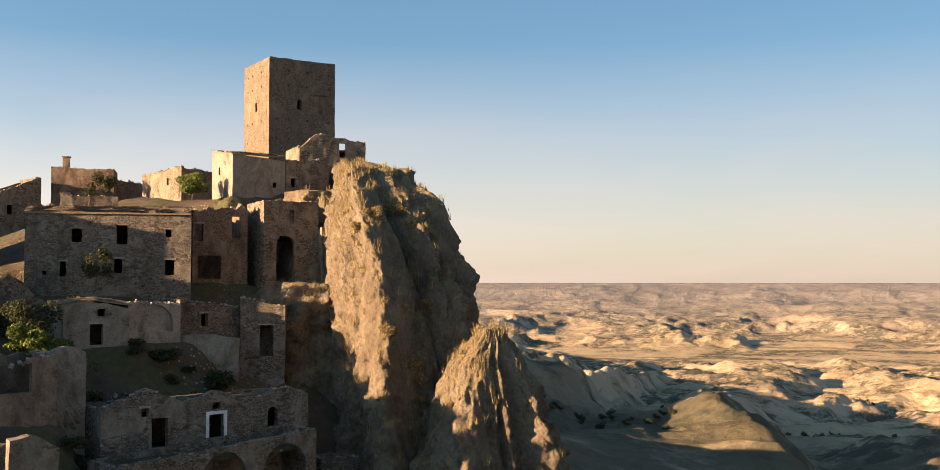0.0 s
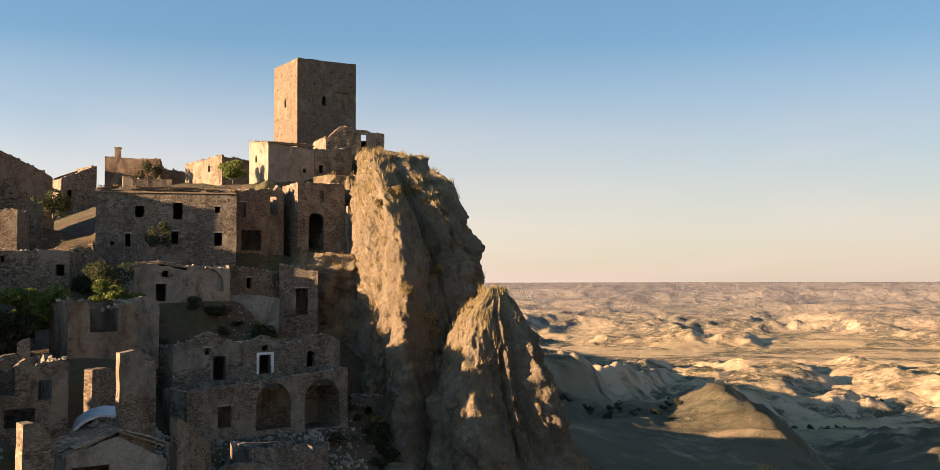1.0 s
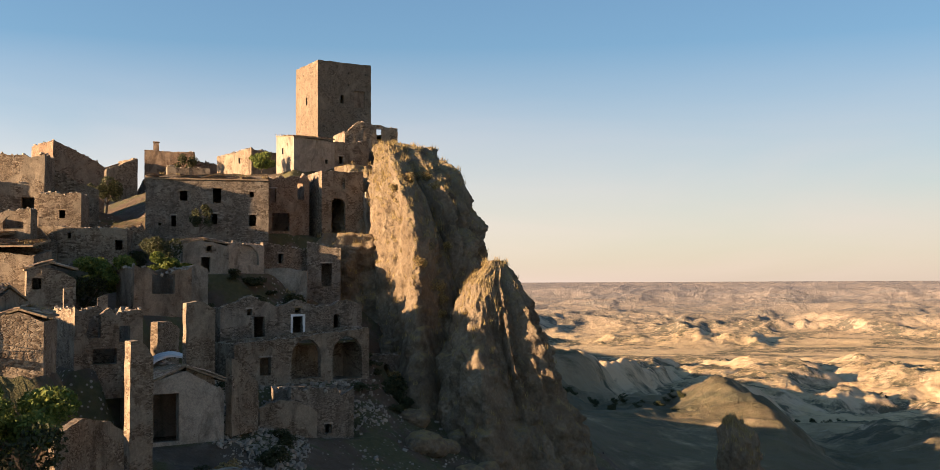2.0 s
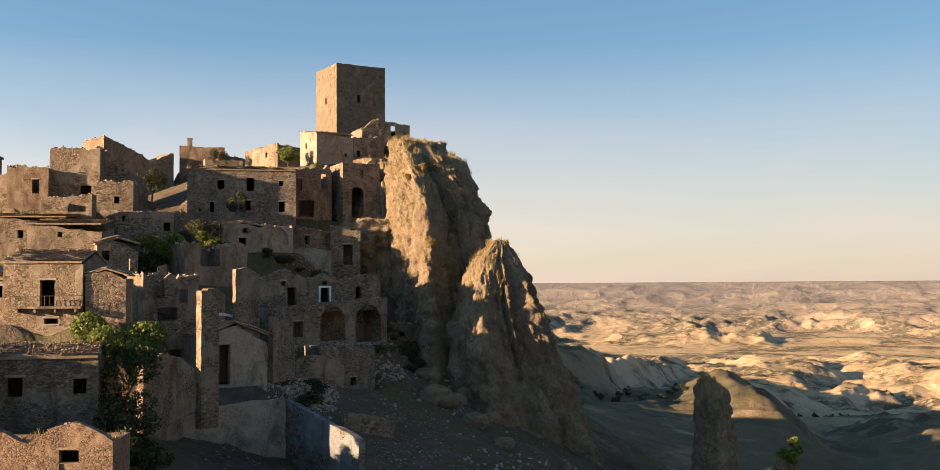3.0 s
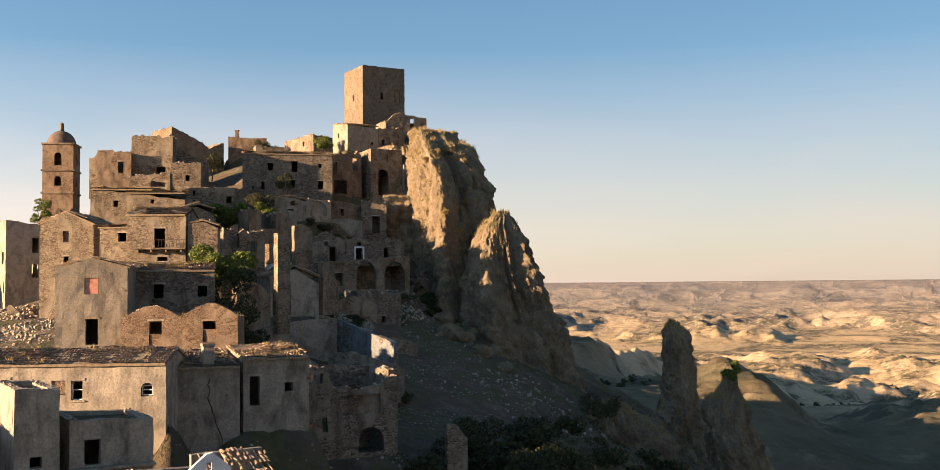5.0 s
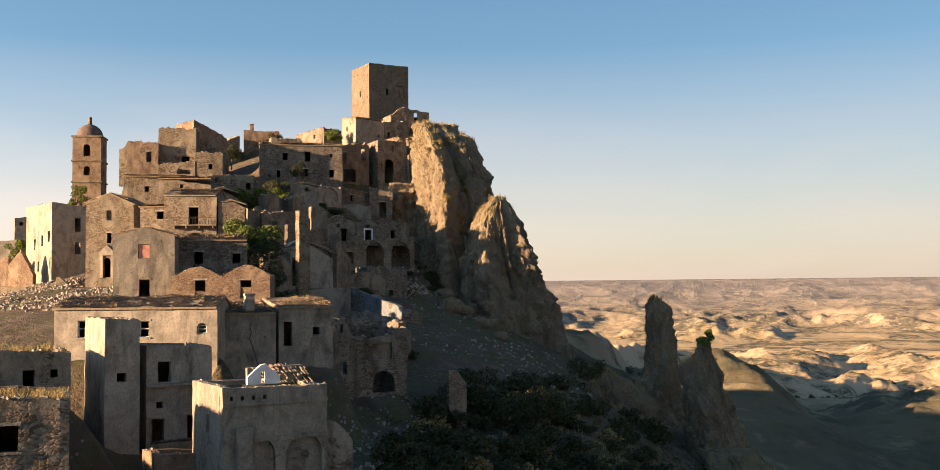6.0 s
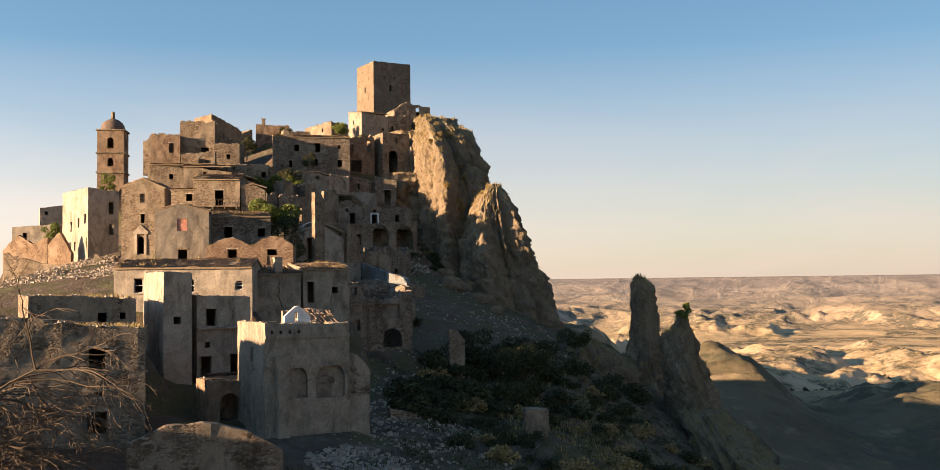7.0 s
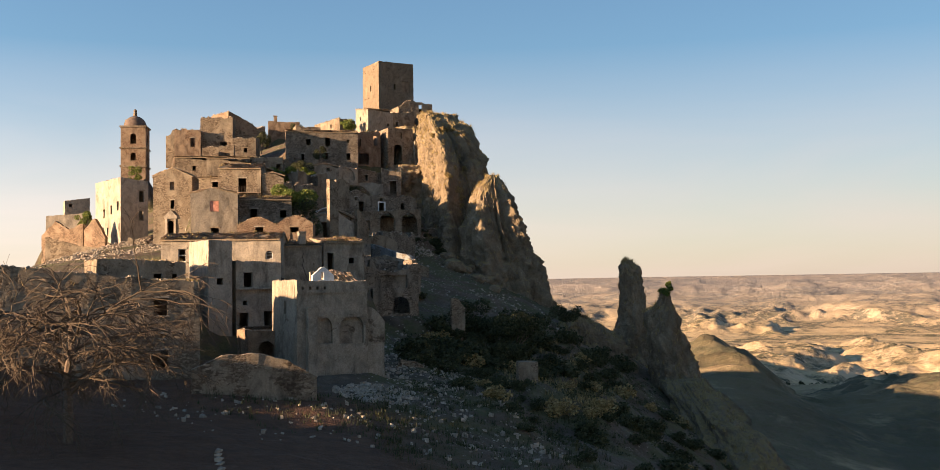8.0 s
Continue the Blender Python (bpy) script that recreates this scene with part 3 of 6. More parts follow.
def house(label, at, turn, w, d, z0, tops, openings=(), stone=None, roof="slab", rise=0.0, wear=0.07, broken=0.0, deep=3.0, surround=False,
          left_holes=(), name="house", cell=0.6, thick=0.6, tile_damage=0.17, back_top=None, category="house", front_top=None, grassy=0.0):
    """A house whose front runs from `at` along `turn`. tops: wall heights at the front's two ends. roof: slab, tiles_side (ridge along the front),
    tiles_front (gable to the front), shed (tiles falling to the front), none (open ruin)."""
    stone = stone or M_STONE
    k = len(SITES) * 1.37 + 0.5
    site(at[0], at[1], turn, w, d, z0)
    t = thing(name, label, category, (at[0], at[1], z0), turn)
    tl, tr = tops[0] - z0, tops[1] - z0
    eave = lambda u: tl + (tr - tl) * u / w
    front = front_top or eave
    if roof == "tiles_front" and not front_top:
        front = lambda u: eave(u) + rise * (1 - abs(2 * u / w - 1))
    ops = [(kd, x, z - z0, a, b) for kd, x, z, a, b in openings]
    cut = [(("arch" if kd.startswith("arch") else kd), x, z, a, b) for kd, x, z, a, b in ops]
    br = broken
    fj = jag(front, 0.14 + br, 0.7, k, 0.1 + br)
    part("wall", wall_bm(w, -deep, fj, thick, cut, cell, wear, k), stone, t)
    bt = back_top - z0 if back_top else None
    side_l = (lambda u: tl + (rise * (1 - abs(2 * u / d - 1)) if roof == "tiles_side" else 0.0) + (rise * (1 - u / d) if roof == "shed" else 0.0))
    side_r = (lambda u: tr + (rise * (1 - abs(2 * u / d - 1)) if roof == "tiles_side" else 0.0) + (rise * u / d if roof == "shed" else 0.0))
    lh = [(("arch" if kd.startswith("arch") else kd), x, z - z0, a, b) for kd, x, z, a, b in left_holes]
    part("wall", placed(wall_bm(d - thick, -deep, jag(side_l, 0.05 + br, 0.7, k + 1, br), thick, lh, cell, wear, k + 1), pose(0, d, 0, 0, 0, -90)), stone, t)
    part("wall", placed(wall_bm(d - thick, -deep, jag(side_r, 0.05 + br, 0.7, k + 2, br), thick, (), cell, wear, k + 2), pose(w, thick, 0, 0, 0, 90)), stone, t)
    back = (lambda u: bt if bt else (front(w - u) if roof == "tiles_front" else eave(w - u) + (rise if roof == "shed" else 0.0)))
    part("wall", placed(wall_bm(w - 2 * thick, -deep, jag(lambda u: back(u + thick), 0.05 + br, 0.7, k + 3, br), thick, (), cell * 1.4, wear, k + 3), pose(w - thick, d, 0, 0, 0, 180)), stone, t)
    seed = int(k * 10)
    if roof in ("slab", "none"):
        runs = [(Matrix(), w, fj, thick), (pose(0, d, 0, 0, 0, -90), d - thick, jag(side_l, 0.05 + br, 0.7, k + 1, br), thick), (pose(w, thick, 0, 0, 0, 90), d - thick, jag(side_r, 0.05 + br, 0.7, k + 2, br), thick)]
        tagged(part("coping", crumbs_bm(runs, seed + 3, 0.12 + 0.4 * min(0.3, br)), M_RUBBLE, t, "loose stones along the broken wall top"), kind="stuff")
    if roof == "slab":
        zt = min(tl, tr) - 0.25
        part("roof", placed(slab_bm(w - 2 * thick, d - 2 * thick, zt, zt + (bt - zt - 0.3 if bt else 0.0), 0.25, 0.05, 0.1, 0.7, 0.25, k), pose(thick, thick, 0)), M_GROUND, t, "flat roof overgrown with dry grass")
    elif roof == "tiles_side":
        zt = max(tl, tr)
        half = d / 2 + 0.15
        for f in (0, 1):
            m = pose(-0.1, -0.15, zt) if f == 0 else pose(w + 0.1, d + 0.15, zt, 0, 0, 180)
            sl = part("roof", placed(slab_bm(w, half, 0, rise, 0.16, 0.04, 0.05, 0.9, 0, k + f), m), M_TIMBER, t)
            tagged(part("roof_tiles", placed(tiles_bm(w + 0.2, half + 0.1, rise, tile_damage, seed + f), m @ pose(0, 0, 0.05)), M_TILE, sl, "weathered clay roof tiles"), kind="stuff")
    elif roof == "tiles_front":
        zt = max(tl, tr)
        half = w / 2 + 0.15
        for f in (0, 1):
            m = pose(-0.15, d + 0.05, zt, 0, 0, -90) if f == 0 else pose(w + 0.15, -0.05, zt, 0, 0, 90)
            sl = part("roof", placed(slab_bm(d, half, 0, rise, 0.16, 0.04, 0.05, 0.9, 0, k + f), m), M_TIMBER, t)
            tagged(part("roof_tiles", placed(tiles_bm(d + 0.1, half + 0.1, rise, tile_damage, seed + f), m @ pose(0, 0, 0.05)), M_TILE, sl, "weathered clay roof tiles"), kind="stuff")
    elif roof == "shed":
        m = pose(-0.1, -0.2, max(tl, tr))
        sl = part("roof", placed(slab_bm(w, d, 0, rise, 0.16, 0.04, 0.05, 0.9, 0, k), m), M_TIMBER, t)
        tagged(part("roof_tiles", placed(tiles_bm(w + 0.2, d + 0.1, rise, tile_damage, seed), m @ pose(0, 0, 0.05)), M_TILE, sl, "weathered clay roof tiles"), kind="stuff")
    if roof.startswith("tiles") or roof == "shed":
        rng = random.Random(seed + 5)
        spots = []
        for _ in range(int(w * d * 0.9)):
            u, v = rng.uniform(0, w), rng.uniform(0, d)
            if noise.noise(Vector((u * 0.3 + k, v * 0.3, 2.0))) < 0.05:
                continue
            if roof == "tiles_side":
                z = max(tl, tr) + rise * (1 - abs(2 * v / d - 1))
            elif roof == "tiles_front":
                z = max(tl, tr) + rise * (1 - abs(2 * u / w - 1))
            else:
                z = max(tl, tr) + rise * v / d
            spots.append((u, v, z + 0.12))
        if spots:
            tagged(part("dry_grass", tufts_bm(spots, 0.28, 11, seed), M_DRY, t, "dry grass rooted between the tiles"), kind="stuff")
    if roof != "none":
        part("floor", placed(slab_bm(w - 2 * thick, d - 2 * thick, -0.1, -0.1, 0.2, 0.02, 0.05, 2.0), pose(thick, thick, 0)), M_STONE, t)
    if grassy:
        rng = random.Random(seed)
        zt = min(tl, tr) - 0.1
        spots = [(rng.uniform(0.2, w - 0.2), rng.uniform(0.2, d * 0.9), zt) for _ in range(int(w * d * grassy))]
        tagged(part("dry_grass", tufts_bm(spots, 0.5, 14, seed), M_DRY, t, "dry grass growing on the roof"), kind="stuff")
    for o in ops:
        opening_trim(t, *o, stone, surround)
    return t


def ruin_wall(label, at, turn, w, z0, tops, thick=0.6, holes=(), stone=None, broken=0.35, wear=0.1, deep=2.5, cell=0.5, name="ruined_wall"):
    """A free-standing broken wall."""
    k = (at[0] * 3.1 + at[1] * 1.7) % 50
    t = tops
    n = len(t) - 1

    def f(u):
        s = min(max(u / w, 0), 0.9999) * n
        i = int(s)
        return t[i] + (t[i + 1] - t[i]) * (s - i)
    hs = [(kd, x, z, a, b) for kd, x, z, a, b in holes]
    bm = wall_bm(w, z0 - deep, jag(f, broken, 0.9, k, broken), thick, hs, cell, wear, k)
    return solo(name, bm, stone or M_STONE, label, "wall", at=pose(at[0], at[1], 0, 0, 0, turn))


def chimney(owner, x, y, z0, z1, r=0.35, stone=None):
    bm = bmesh.new()
    box(bm, x - r, y - r, z0, x + r, y + r, z1, 0.04)
    box(bm, x - r - 0.08, y - r - 0.08, z1, x + r + 0.08, y + r + 0.08, z1 + 0.15, 0.04)
    return part("chimney", bm, stone or M_STONE, owner)

# ---- the rocks ----
def loft_rock(name, label, rings, seed, flute=1.6, lumps=1.0, na=150, nz=120, arete=(), category="rock", kind="", weather=205.0):
    """A crag: an upright loft through rings (height, middle x, y, half width, half depth), fluted and broken by noise."""
    rg = np.array(rings, float)
    zz = np.linspace(rg[0, 0], rg[-1, 0], nz)
    cols = [np.interp(zz, rg[:, 0], rg[:, i]) for i in range(1, 5)]
    for c in cols:
        e = np.pad(c, 3, mode="edge")
        c[:] = sum(e[3 + o:3 + o + nz] for o in (-3, -2, -1, 0, 1, 2, 3)) / 7
    ang = np.linspace(0, 2 * np.pi, na, endpoint=False)
    A, Z = np.meshgrid(ang, zz)
    cx, cy, rx, ry = (np.repeat(c[:, None], na, 1) for c in cols)
    ux, uy = np.cos(A), np.sin(A)
    for a0, gain, sharp in arete:
        g = 1 + gain * np.maximum(0, np.cos(A - radians(a0))) ** sharp
        rx, ry = rx * g, ry * g
    X, Y = cx + rx * ux, cy + ry * uy
    big = np.minimum(rx, ry)
    s = seed * 13.1
    # ribs follow one upright drum, so that they run straight up the face; the weather side is smoother
    r0x, r0y = np.quantile(cols[2], 0.5), np.quantile(cols[3], 0.5)
    sway = 0.9 * fbm(ux * r0x * 0.12 + s, uy * r0y * 0.12, Z * 0.06, 3)
    U, V = ux * r0x + sway, uy * r0y + sway * 0.7
    lee = 0.10 + 0.90 * smooth(-0.15, 0.25, np.cos(A - radians(weather + 180)) + 0.25)
    f = (0.62 * (0.8 - ridged(U * 0.17 + s, V * 0.17, Z * 0.022 + s, 3, 0.5)) + 0.5 * (ridged(U * 0.26 - s, V * 0.26, Z * 0.03, 3, 0.5) - 0.8)) * flute * lee
    f = f + (0.8 - ridged(U * 0.5, V * 0.5 + s, Z * 0.07, 4, 0.55)) * 0.40 * flute * lee
    f = f + fbm(U * 0.11 - s, V * 0.11, Z * 0.09, 4) * 1.5 * lumps
    f = f - f.mean(axis=1, keepdims=True)
    # knobs, hollows and ledges of the conglomerate
    f = f + fbm(U * 0.32 + s, V * 0.32, Z * 0.26, 4, 0.55) * 0.75 * lumps - np.maximum(0, fbm(U * 0.3, V * 0.3 + s, Z * 0.16 + 4.0, 3) - 0.25) * 1.8 * lumps
    f = f + (0.8 - ridged(U * 1.2, V * 1.2 - s, Z * 0.5, 4, 0.6)) * 0.26 * lee + fbm(U * 0.85, V * 0.85, Z * 0.85 + s, 5, 0.6) * 0.42
    steep = np.abs(np.gradient(cols[2], zz))[:, None] + 0 * A
    f = f * np.clip(big / 5.0, 0.12, 1.0) / (1 + (0.9 * np.maximum(0, steep - 0.5)) ** 2)
    X, Y = X + ux * f, Y + uy * f
    Z = Z + fbm(X * 0.25, Y * 0.25, s, 3) * 0.6 * np.clip(big / 6, 0.1, 1)
    verts = np.stack([X, Y, Z], -1).reshape(-1, 3)
    faces = []
    for j in range(nz - 1):
        for i in range(na):
            k = (i + 1) % na
            faces.append((j * na + i, j * na + k, (j + 1) * na + k, (j + 1) * na + i))
    top = len(verts)
    verts = np.vstack([verts, [[cols[0][-1], cols[1][-1], zz[-1] + 0.2]]])
    for i in range(na):
        faces.append(((nz - 1) * na + i, (nz - 1) * na + (i + 1) % na, top))
    me = bpy.data.meshes.new(name)
    me.from_pydata(verts.tolist(), [], faces)
    me.materials.append(M_ROCK)
    me.polygons.foreach_set("use_smooth", [True] * len(me.polygons))
    return tagged(new(name, me), label, category, kind=kind)


loft_rock("crag", "huge fluted tan clay crag with dry grass on its top", [
    (30, -4, 117, 20, 26), (48, -5, 116, 13, 22), (60, -6.4, 115, 8.6, 17), (67, -7.0, 115, 7.4, 15.5), (73, -7.2, 117, 7.6, 16), (77, -8.2, 119, 7.0, 15.5),
    (80.5, -9.7, 121, 6.2, 14.5), (83.5, -10.9, 124, 5.5, 13), (85.5, -11.8, 127, 4.8, 11.5), (87, -12.6, 130, 4.1, 10), (88.6, -13.2, 133, 4.2, 8), (89.8, -15, 137, 3.0, 5), (90.4, -16, 138, 1.2, 2)], 1, 1.9, 0.55, 420, 260, ((266, 0.22, 20), (240, -0.04, 30), (289, -0.22, 12), (314, 0.06, 30)))
loft_rock("crag_buttress", "tan clay buttress leaning against the crag", [
    (36, -7, 103, 13, 12), (48, -7.4, 105, 9, 10), (58, -7.4, 106.5, 6.0, 8), (66, -7.2, 107.5, 4.4, 6), (72, -7.4, 109, 3.0, 5), (75, -7.8, 111, 1.0, 2)], 2, 1.3, 0.8, 180, 130)
loft_rock("rock_shelf", "dark rock shelf below the arched house", [
    (48, -16, 116, 11, 12), (58, -17.5, 119, 9.5, 10), (68, -18.5, 121.5, 8.0, 8), (73, -18.5, 122, 7.5, 7.5), (74.6, -18.5, 122.5, 6.5, 6.5)], 3, 0.9, 0.6, 150, 100)
loft_rock("rock_mass", "tan rock mass under the crest houses", [
    (50, -17, 127, 11, 14), (66, -17, 128.5, 9, 12), (76, -17, 130, 7.5, 10), (83, -17.5, 132, 6.0, 8), (86.3, -18.5, 134, 4.5, 6)], 9, 1.8, 0.8, 180, 130)
loft_rock("rock_spire", "tapering tan clay spire with a grassy tip", [
    (28, 5, 96, 13, 13), (40, 4.8, 97, 10.6, 12), (48, 3.6, 97.5, 8.8, 10.5), (57.5, 1.6, 98.5, 6.4, 8.6), (61, 1.4, 99.0, 5.6, 7.6), (65, 1.1, 99.5, 4.4, 6.2), (67.7, 1.2, 100.3, 3.1, 4.6), (69.6, 1.9, 101, 1.8, 2.6), (70.4, 1.9, 101, 0.8, 1.4)], 4, 1.7, 0.6, 280, 200, ((258, 0.22, 16), (285, -0.18, 12), (312, 0.08, 30)))
loft_rock("rock_needle", "slim dark rock needle standing on the slope", [
    (24, 31, 93, 8.5, 8), (31, 31.2, 94.5, 4.6, 4.6), (37, 31.2, 94.8, 3.2, 3.5), (42, 31.4, 95, 2.9, 3.2), (46.5, 31.4, 95, 2.6, 2.8), (48.6, 31.2, 95, 2.4, 2.5), (50.0, 30.6, 95, 1.6, 1.8), (50.9, 30.6, 95, 0.45, 0.6)], 5, 1.2, 0.8, 130, 150)
loft_rock("rock_needle", "stout dark rock needle with a shrub on its tip", [
    (8, 42, 70, 16, 14), (15, 40.4, 70.5, 11.5, 10), (23, 37.8, 71, 6.6, 7.5), (28, 36.6, 71.6, 4.8, 5.6), (33, 35.9, 72, 4.0, 4.5), (35.5, 35.2, 72, 3.6, 4.0), (38, 34.8, 72, 3.3, 3.7), (40.6, 34.6, 72, 2.9, 3.0), (41.6, 35.1, 71.8, 1.5, 1.7), (43.4, 35.3, 71.5, 1.1, 1.3), (44.2, 35.3, 71.4, 0.6, 0.7)], 6, 1.1, 0.8, 170, 190)
loft_rock("rock_outcrop", "dark rocky ridge running down from the needles", [
    (2, 46, 44, 14, 30), (10, 44, 47, 11, 25), (17, 41.5, 53, 7.5, 19), (24, 39.0, 61, 5.0, 12), (28, 37, 67, 3.0, 7)], 7, 2.0, 1.4, 170, 100)
loft_rock("rock_outcrop", "dark rounded rock hump on the saddle", [
    (24, 20, 72, 9, 12), (33, 19, 73, 6.5, 8), (38, 18.5, 74, 3.5, 5), (40, 18.5, 74, 1, 2)], 8, 1.4, 1.2, 100, 60)

# ---- the hill and the valley ----
HILL_X = (-100, -70, -48, -30, -15, 0, 15, 32, 55, 90)
HILL_Y = (-75, -25, 15, 50, 80, 110, 150, 200)
HILL_Z = (
    (42, 46, 43, 37.5, 36.4, 33.4, 28, 19, 4, -18), (42, 46, 44, 40, 37.5, 35, 29.5, 19, 4, -18),
    (42, 48, 51, 50, 43, 37.5, 32, 20, 4, -18), (44, 52.5, 55.0, 53, 47.5, 42.5, 36, 24, 6, -16),
    (46, 57, 63, 59, 53.5, 46.5, 39, 29, 11, -10), (52, 67, 75, 70.5, 62, 50, 41, 32, 10, -16),
    (60, 78, 86, 88, 80, 54, 41, 29, 6, -22), (40, 60, 72, 74, 62, 44, 34, 22, 2, -26))


def hermite(knots, values, q):
    """Cubic through values (first axis) at the knots, at q (one per column of values)."""
    kn = np.array(knots, float)
    i = np.clip(np.searchsorted(kn, q) - 1, 0, len(kn) - 2)
    t = np.clip((q - kn[i]) / (kn[i + 1] - kn[i]), 0, 1)
    n = len(kn) - 1
    cols = np.arange(q.size)

    def val(k):
        return values[np.clip(k, 0, n), cols]

    def slope(k):
        a, b = np.clip(k - 1, 0, n), np.clip(k + 1, 0, n)
        return (val(b) - val(a)) / np.maximum(kn[b] - kn[a], 1e-6)
    h = kn[i + 1] - kn[i]
    return ((2 * t ** 3 - 3 * t ** 2 + 1) * val(i) + (t ** 3 - 2 * t ** 2 + t) * h * slope(i) + (3 * t ** 2 - 2 * t ** 3) * val(i + 1) + (t ** 3 - t ** 2) * h * slope(i + 1))


def land_height(x, y):
    x, y = np.asarray(x, float).ravel(), np.asarray(y, float).ravel()
    xc, yc = np.clip(x, HILL_X[0], HILL_X[-1]), np.clip(y, HILL_Y[0], HILL_Y[-1])
    hz = np.array(HILL_Z, float)
    rows = np.stack([hermite(HILL_X, np.repeat(r[:, None], x.size, 1), xc) for r in hz])
    hill = hermite(HILL_Y, rows, yc)
    hill = hill - 0.42 * (np.maximum(0, HILL_X[0] - x) + np.maximum(0, x - HILL_X[-1])) - 0.07 * np.maximum(0, HILL_Y[0] - y) - 0.5 * np.maximum(0, y - HILL_Y[-1]) - 0.25 * np.maximum(0, y - 620)
    d = np.hypot(x + 10, y - 40)
    near = 1 - smooth(90, 200, d)
    hill = hill + near * ((0.5 + 1.3 * smooth(-2, 10, x)) * fbm(x * 0.09, y * 0.09, 0.5, 5) + 0.22 * fbm(x * 0.5, y * 0.5, 1.5, 3))
    # terraces under the houses
    for cx, cy, a, hw, hd, z in SITES:
        m = np.hypot(x - cx, y - cy) < hw + hd + 6
        if not m.any():
            continue
        c, s = math.cos(a), math.sin(a)
        u, v = (x[m] - cx) * c + (y[m] - cy) * s, -(x[m] - cx) * s + (y[m] - cy) * c
        out = np.maximum(np.maximum(np.abs(u) - hw, np.abs(v) - hd), 0)
        w = 1 - smooth(0.0, 3.0, out)
        hill[m] = hill[m] * (1 - w) + (z - 0.15) * w
    # the long shoulder behind, cut by spurs with steep eastern flanks, and the valley
    pa, pb = x * 0.97 - y * 0.22, x * 0.22 + y * 0.97
    wob = fbm(x * 0.0035, y * 0.0035, 6.0, 4)

    def spurs(period, twist, seed, crest=0.72):
        c = (pa + twist * wob) / period + seed
        i, q = np.floor(c), c - np.floor(c)
        up = np.where(q < crest, (q / crest) ** 1.2, smooth(-0.04, 1.02 - crest, 1 - q))
        lift = 0.78 + 0.22 * vnoise(i * 7.3 + seed, pb / (period * 2.2), seed)
        return up * lift, q

    s1, q1 = spurs(150.0, 60.0, 0.3)
    s2, q2 = spurs(61.0, 45.0, 5.1)
    rill = ridged(pb * 0.036 + 0.6 * wob, pa * 0.009, 2.2, 4, 0.55)
    fine = ridged(pb * 0.10, pa * 0.03 + wob, 3.2, 3, 0.6)
    shoulder = 27 - 0.048 * (y - 100) - 0.19 * (np.maximum(x, 25) - 40) - 0.2 * np.maximum(0, 25 - x) - 75 * (1 - smooth(150, 620, y)) * smooth(10, 70, x)
    shoulder = np.where(y < 0, shoulder - 0.3 * -y, shoulder) - 0.5 * np.maximum(0, -x - 60)
    grow = smooth(380, 680, d)
    shoulder = shoulder + grow * (38 * s1 + 6 * s2 + (1.8 + 3.6 * smooth(0.4, 0.8, q1)) * rill + 2.0 * fine - 16)
    # an unseen rise added behind the town, to shade the near valley
    shoulder = shoulder + 56 * np.exp(-(((x + 150) / 112) ** 2 + ((y - 400) / 130) ** 2) ** 2)
    floor = -112 + 0 * x
    s3, q3 = spurs(260.0, 150.0, 2.7)
    s4, q4 = spurs(470.0, 330.0, 8.4)
    gully = ridged(pb * 0.012 + wob, pa * 0.010, 4.2, 6, 0.62)
    a1 = smooth(700, 1300, d) * (1 - smooth(2100, 2600, d))
    floor = floor + a1 * (12 * fbm(x * 0.0021, y * 0.0021, 4.0, 3) + 30 * s3 + 6 * gully)
    patch = smooth(-0.35, 0.35, fbm(x * 0.0011, y * 0.0011, 2.0, 3))
    # badlands: separate hills with valleys between, rising to the far plateau
    hump = smooth(0.05, 1.5, ridged(x * 0.0029 + 0.25 * wob, y * 0.0037, 7.0, 5, 0.52))
    a2 = smooth(2750, 3150, d) * (1 - 0.85 * smooth(3500, 4300, d)) * (1 - smooth(4450, 4800, d))
    floor = floor + a2 * (0.45 + 0.55 * patch) * (54 * hump + 14 * s4 + 11 * gully * hump)
    a3 = np.clip((d - 3000) / 1850, 0, 1)
    floor = floor + 178 * a3 ** 1.45 + smooth(3800, 4300, d) * (1 - smooth(4600, 4850, d)) * (9 * ridged(pa * 0.0022, pb * 0.0028, 1.0, 6, 0.6))
    floor = np.minimum(floor, 13 + a3 * 53 + 9 * fbm(x * 0.0035, y * 0.0035, 1.0, 3) * (1 - smooth(4300, 4800, d)))
    lo = np.maximum(shoulder, floor)
    k = np.exp(-np.abs(shoulder - floor) / 9.0) * 4.5 * smooth(150, 400, d)
    lo = lo + k
    hi = np.maximum(hill, lo)
    return hi


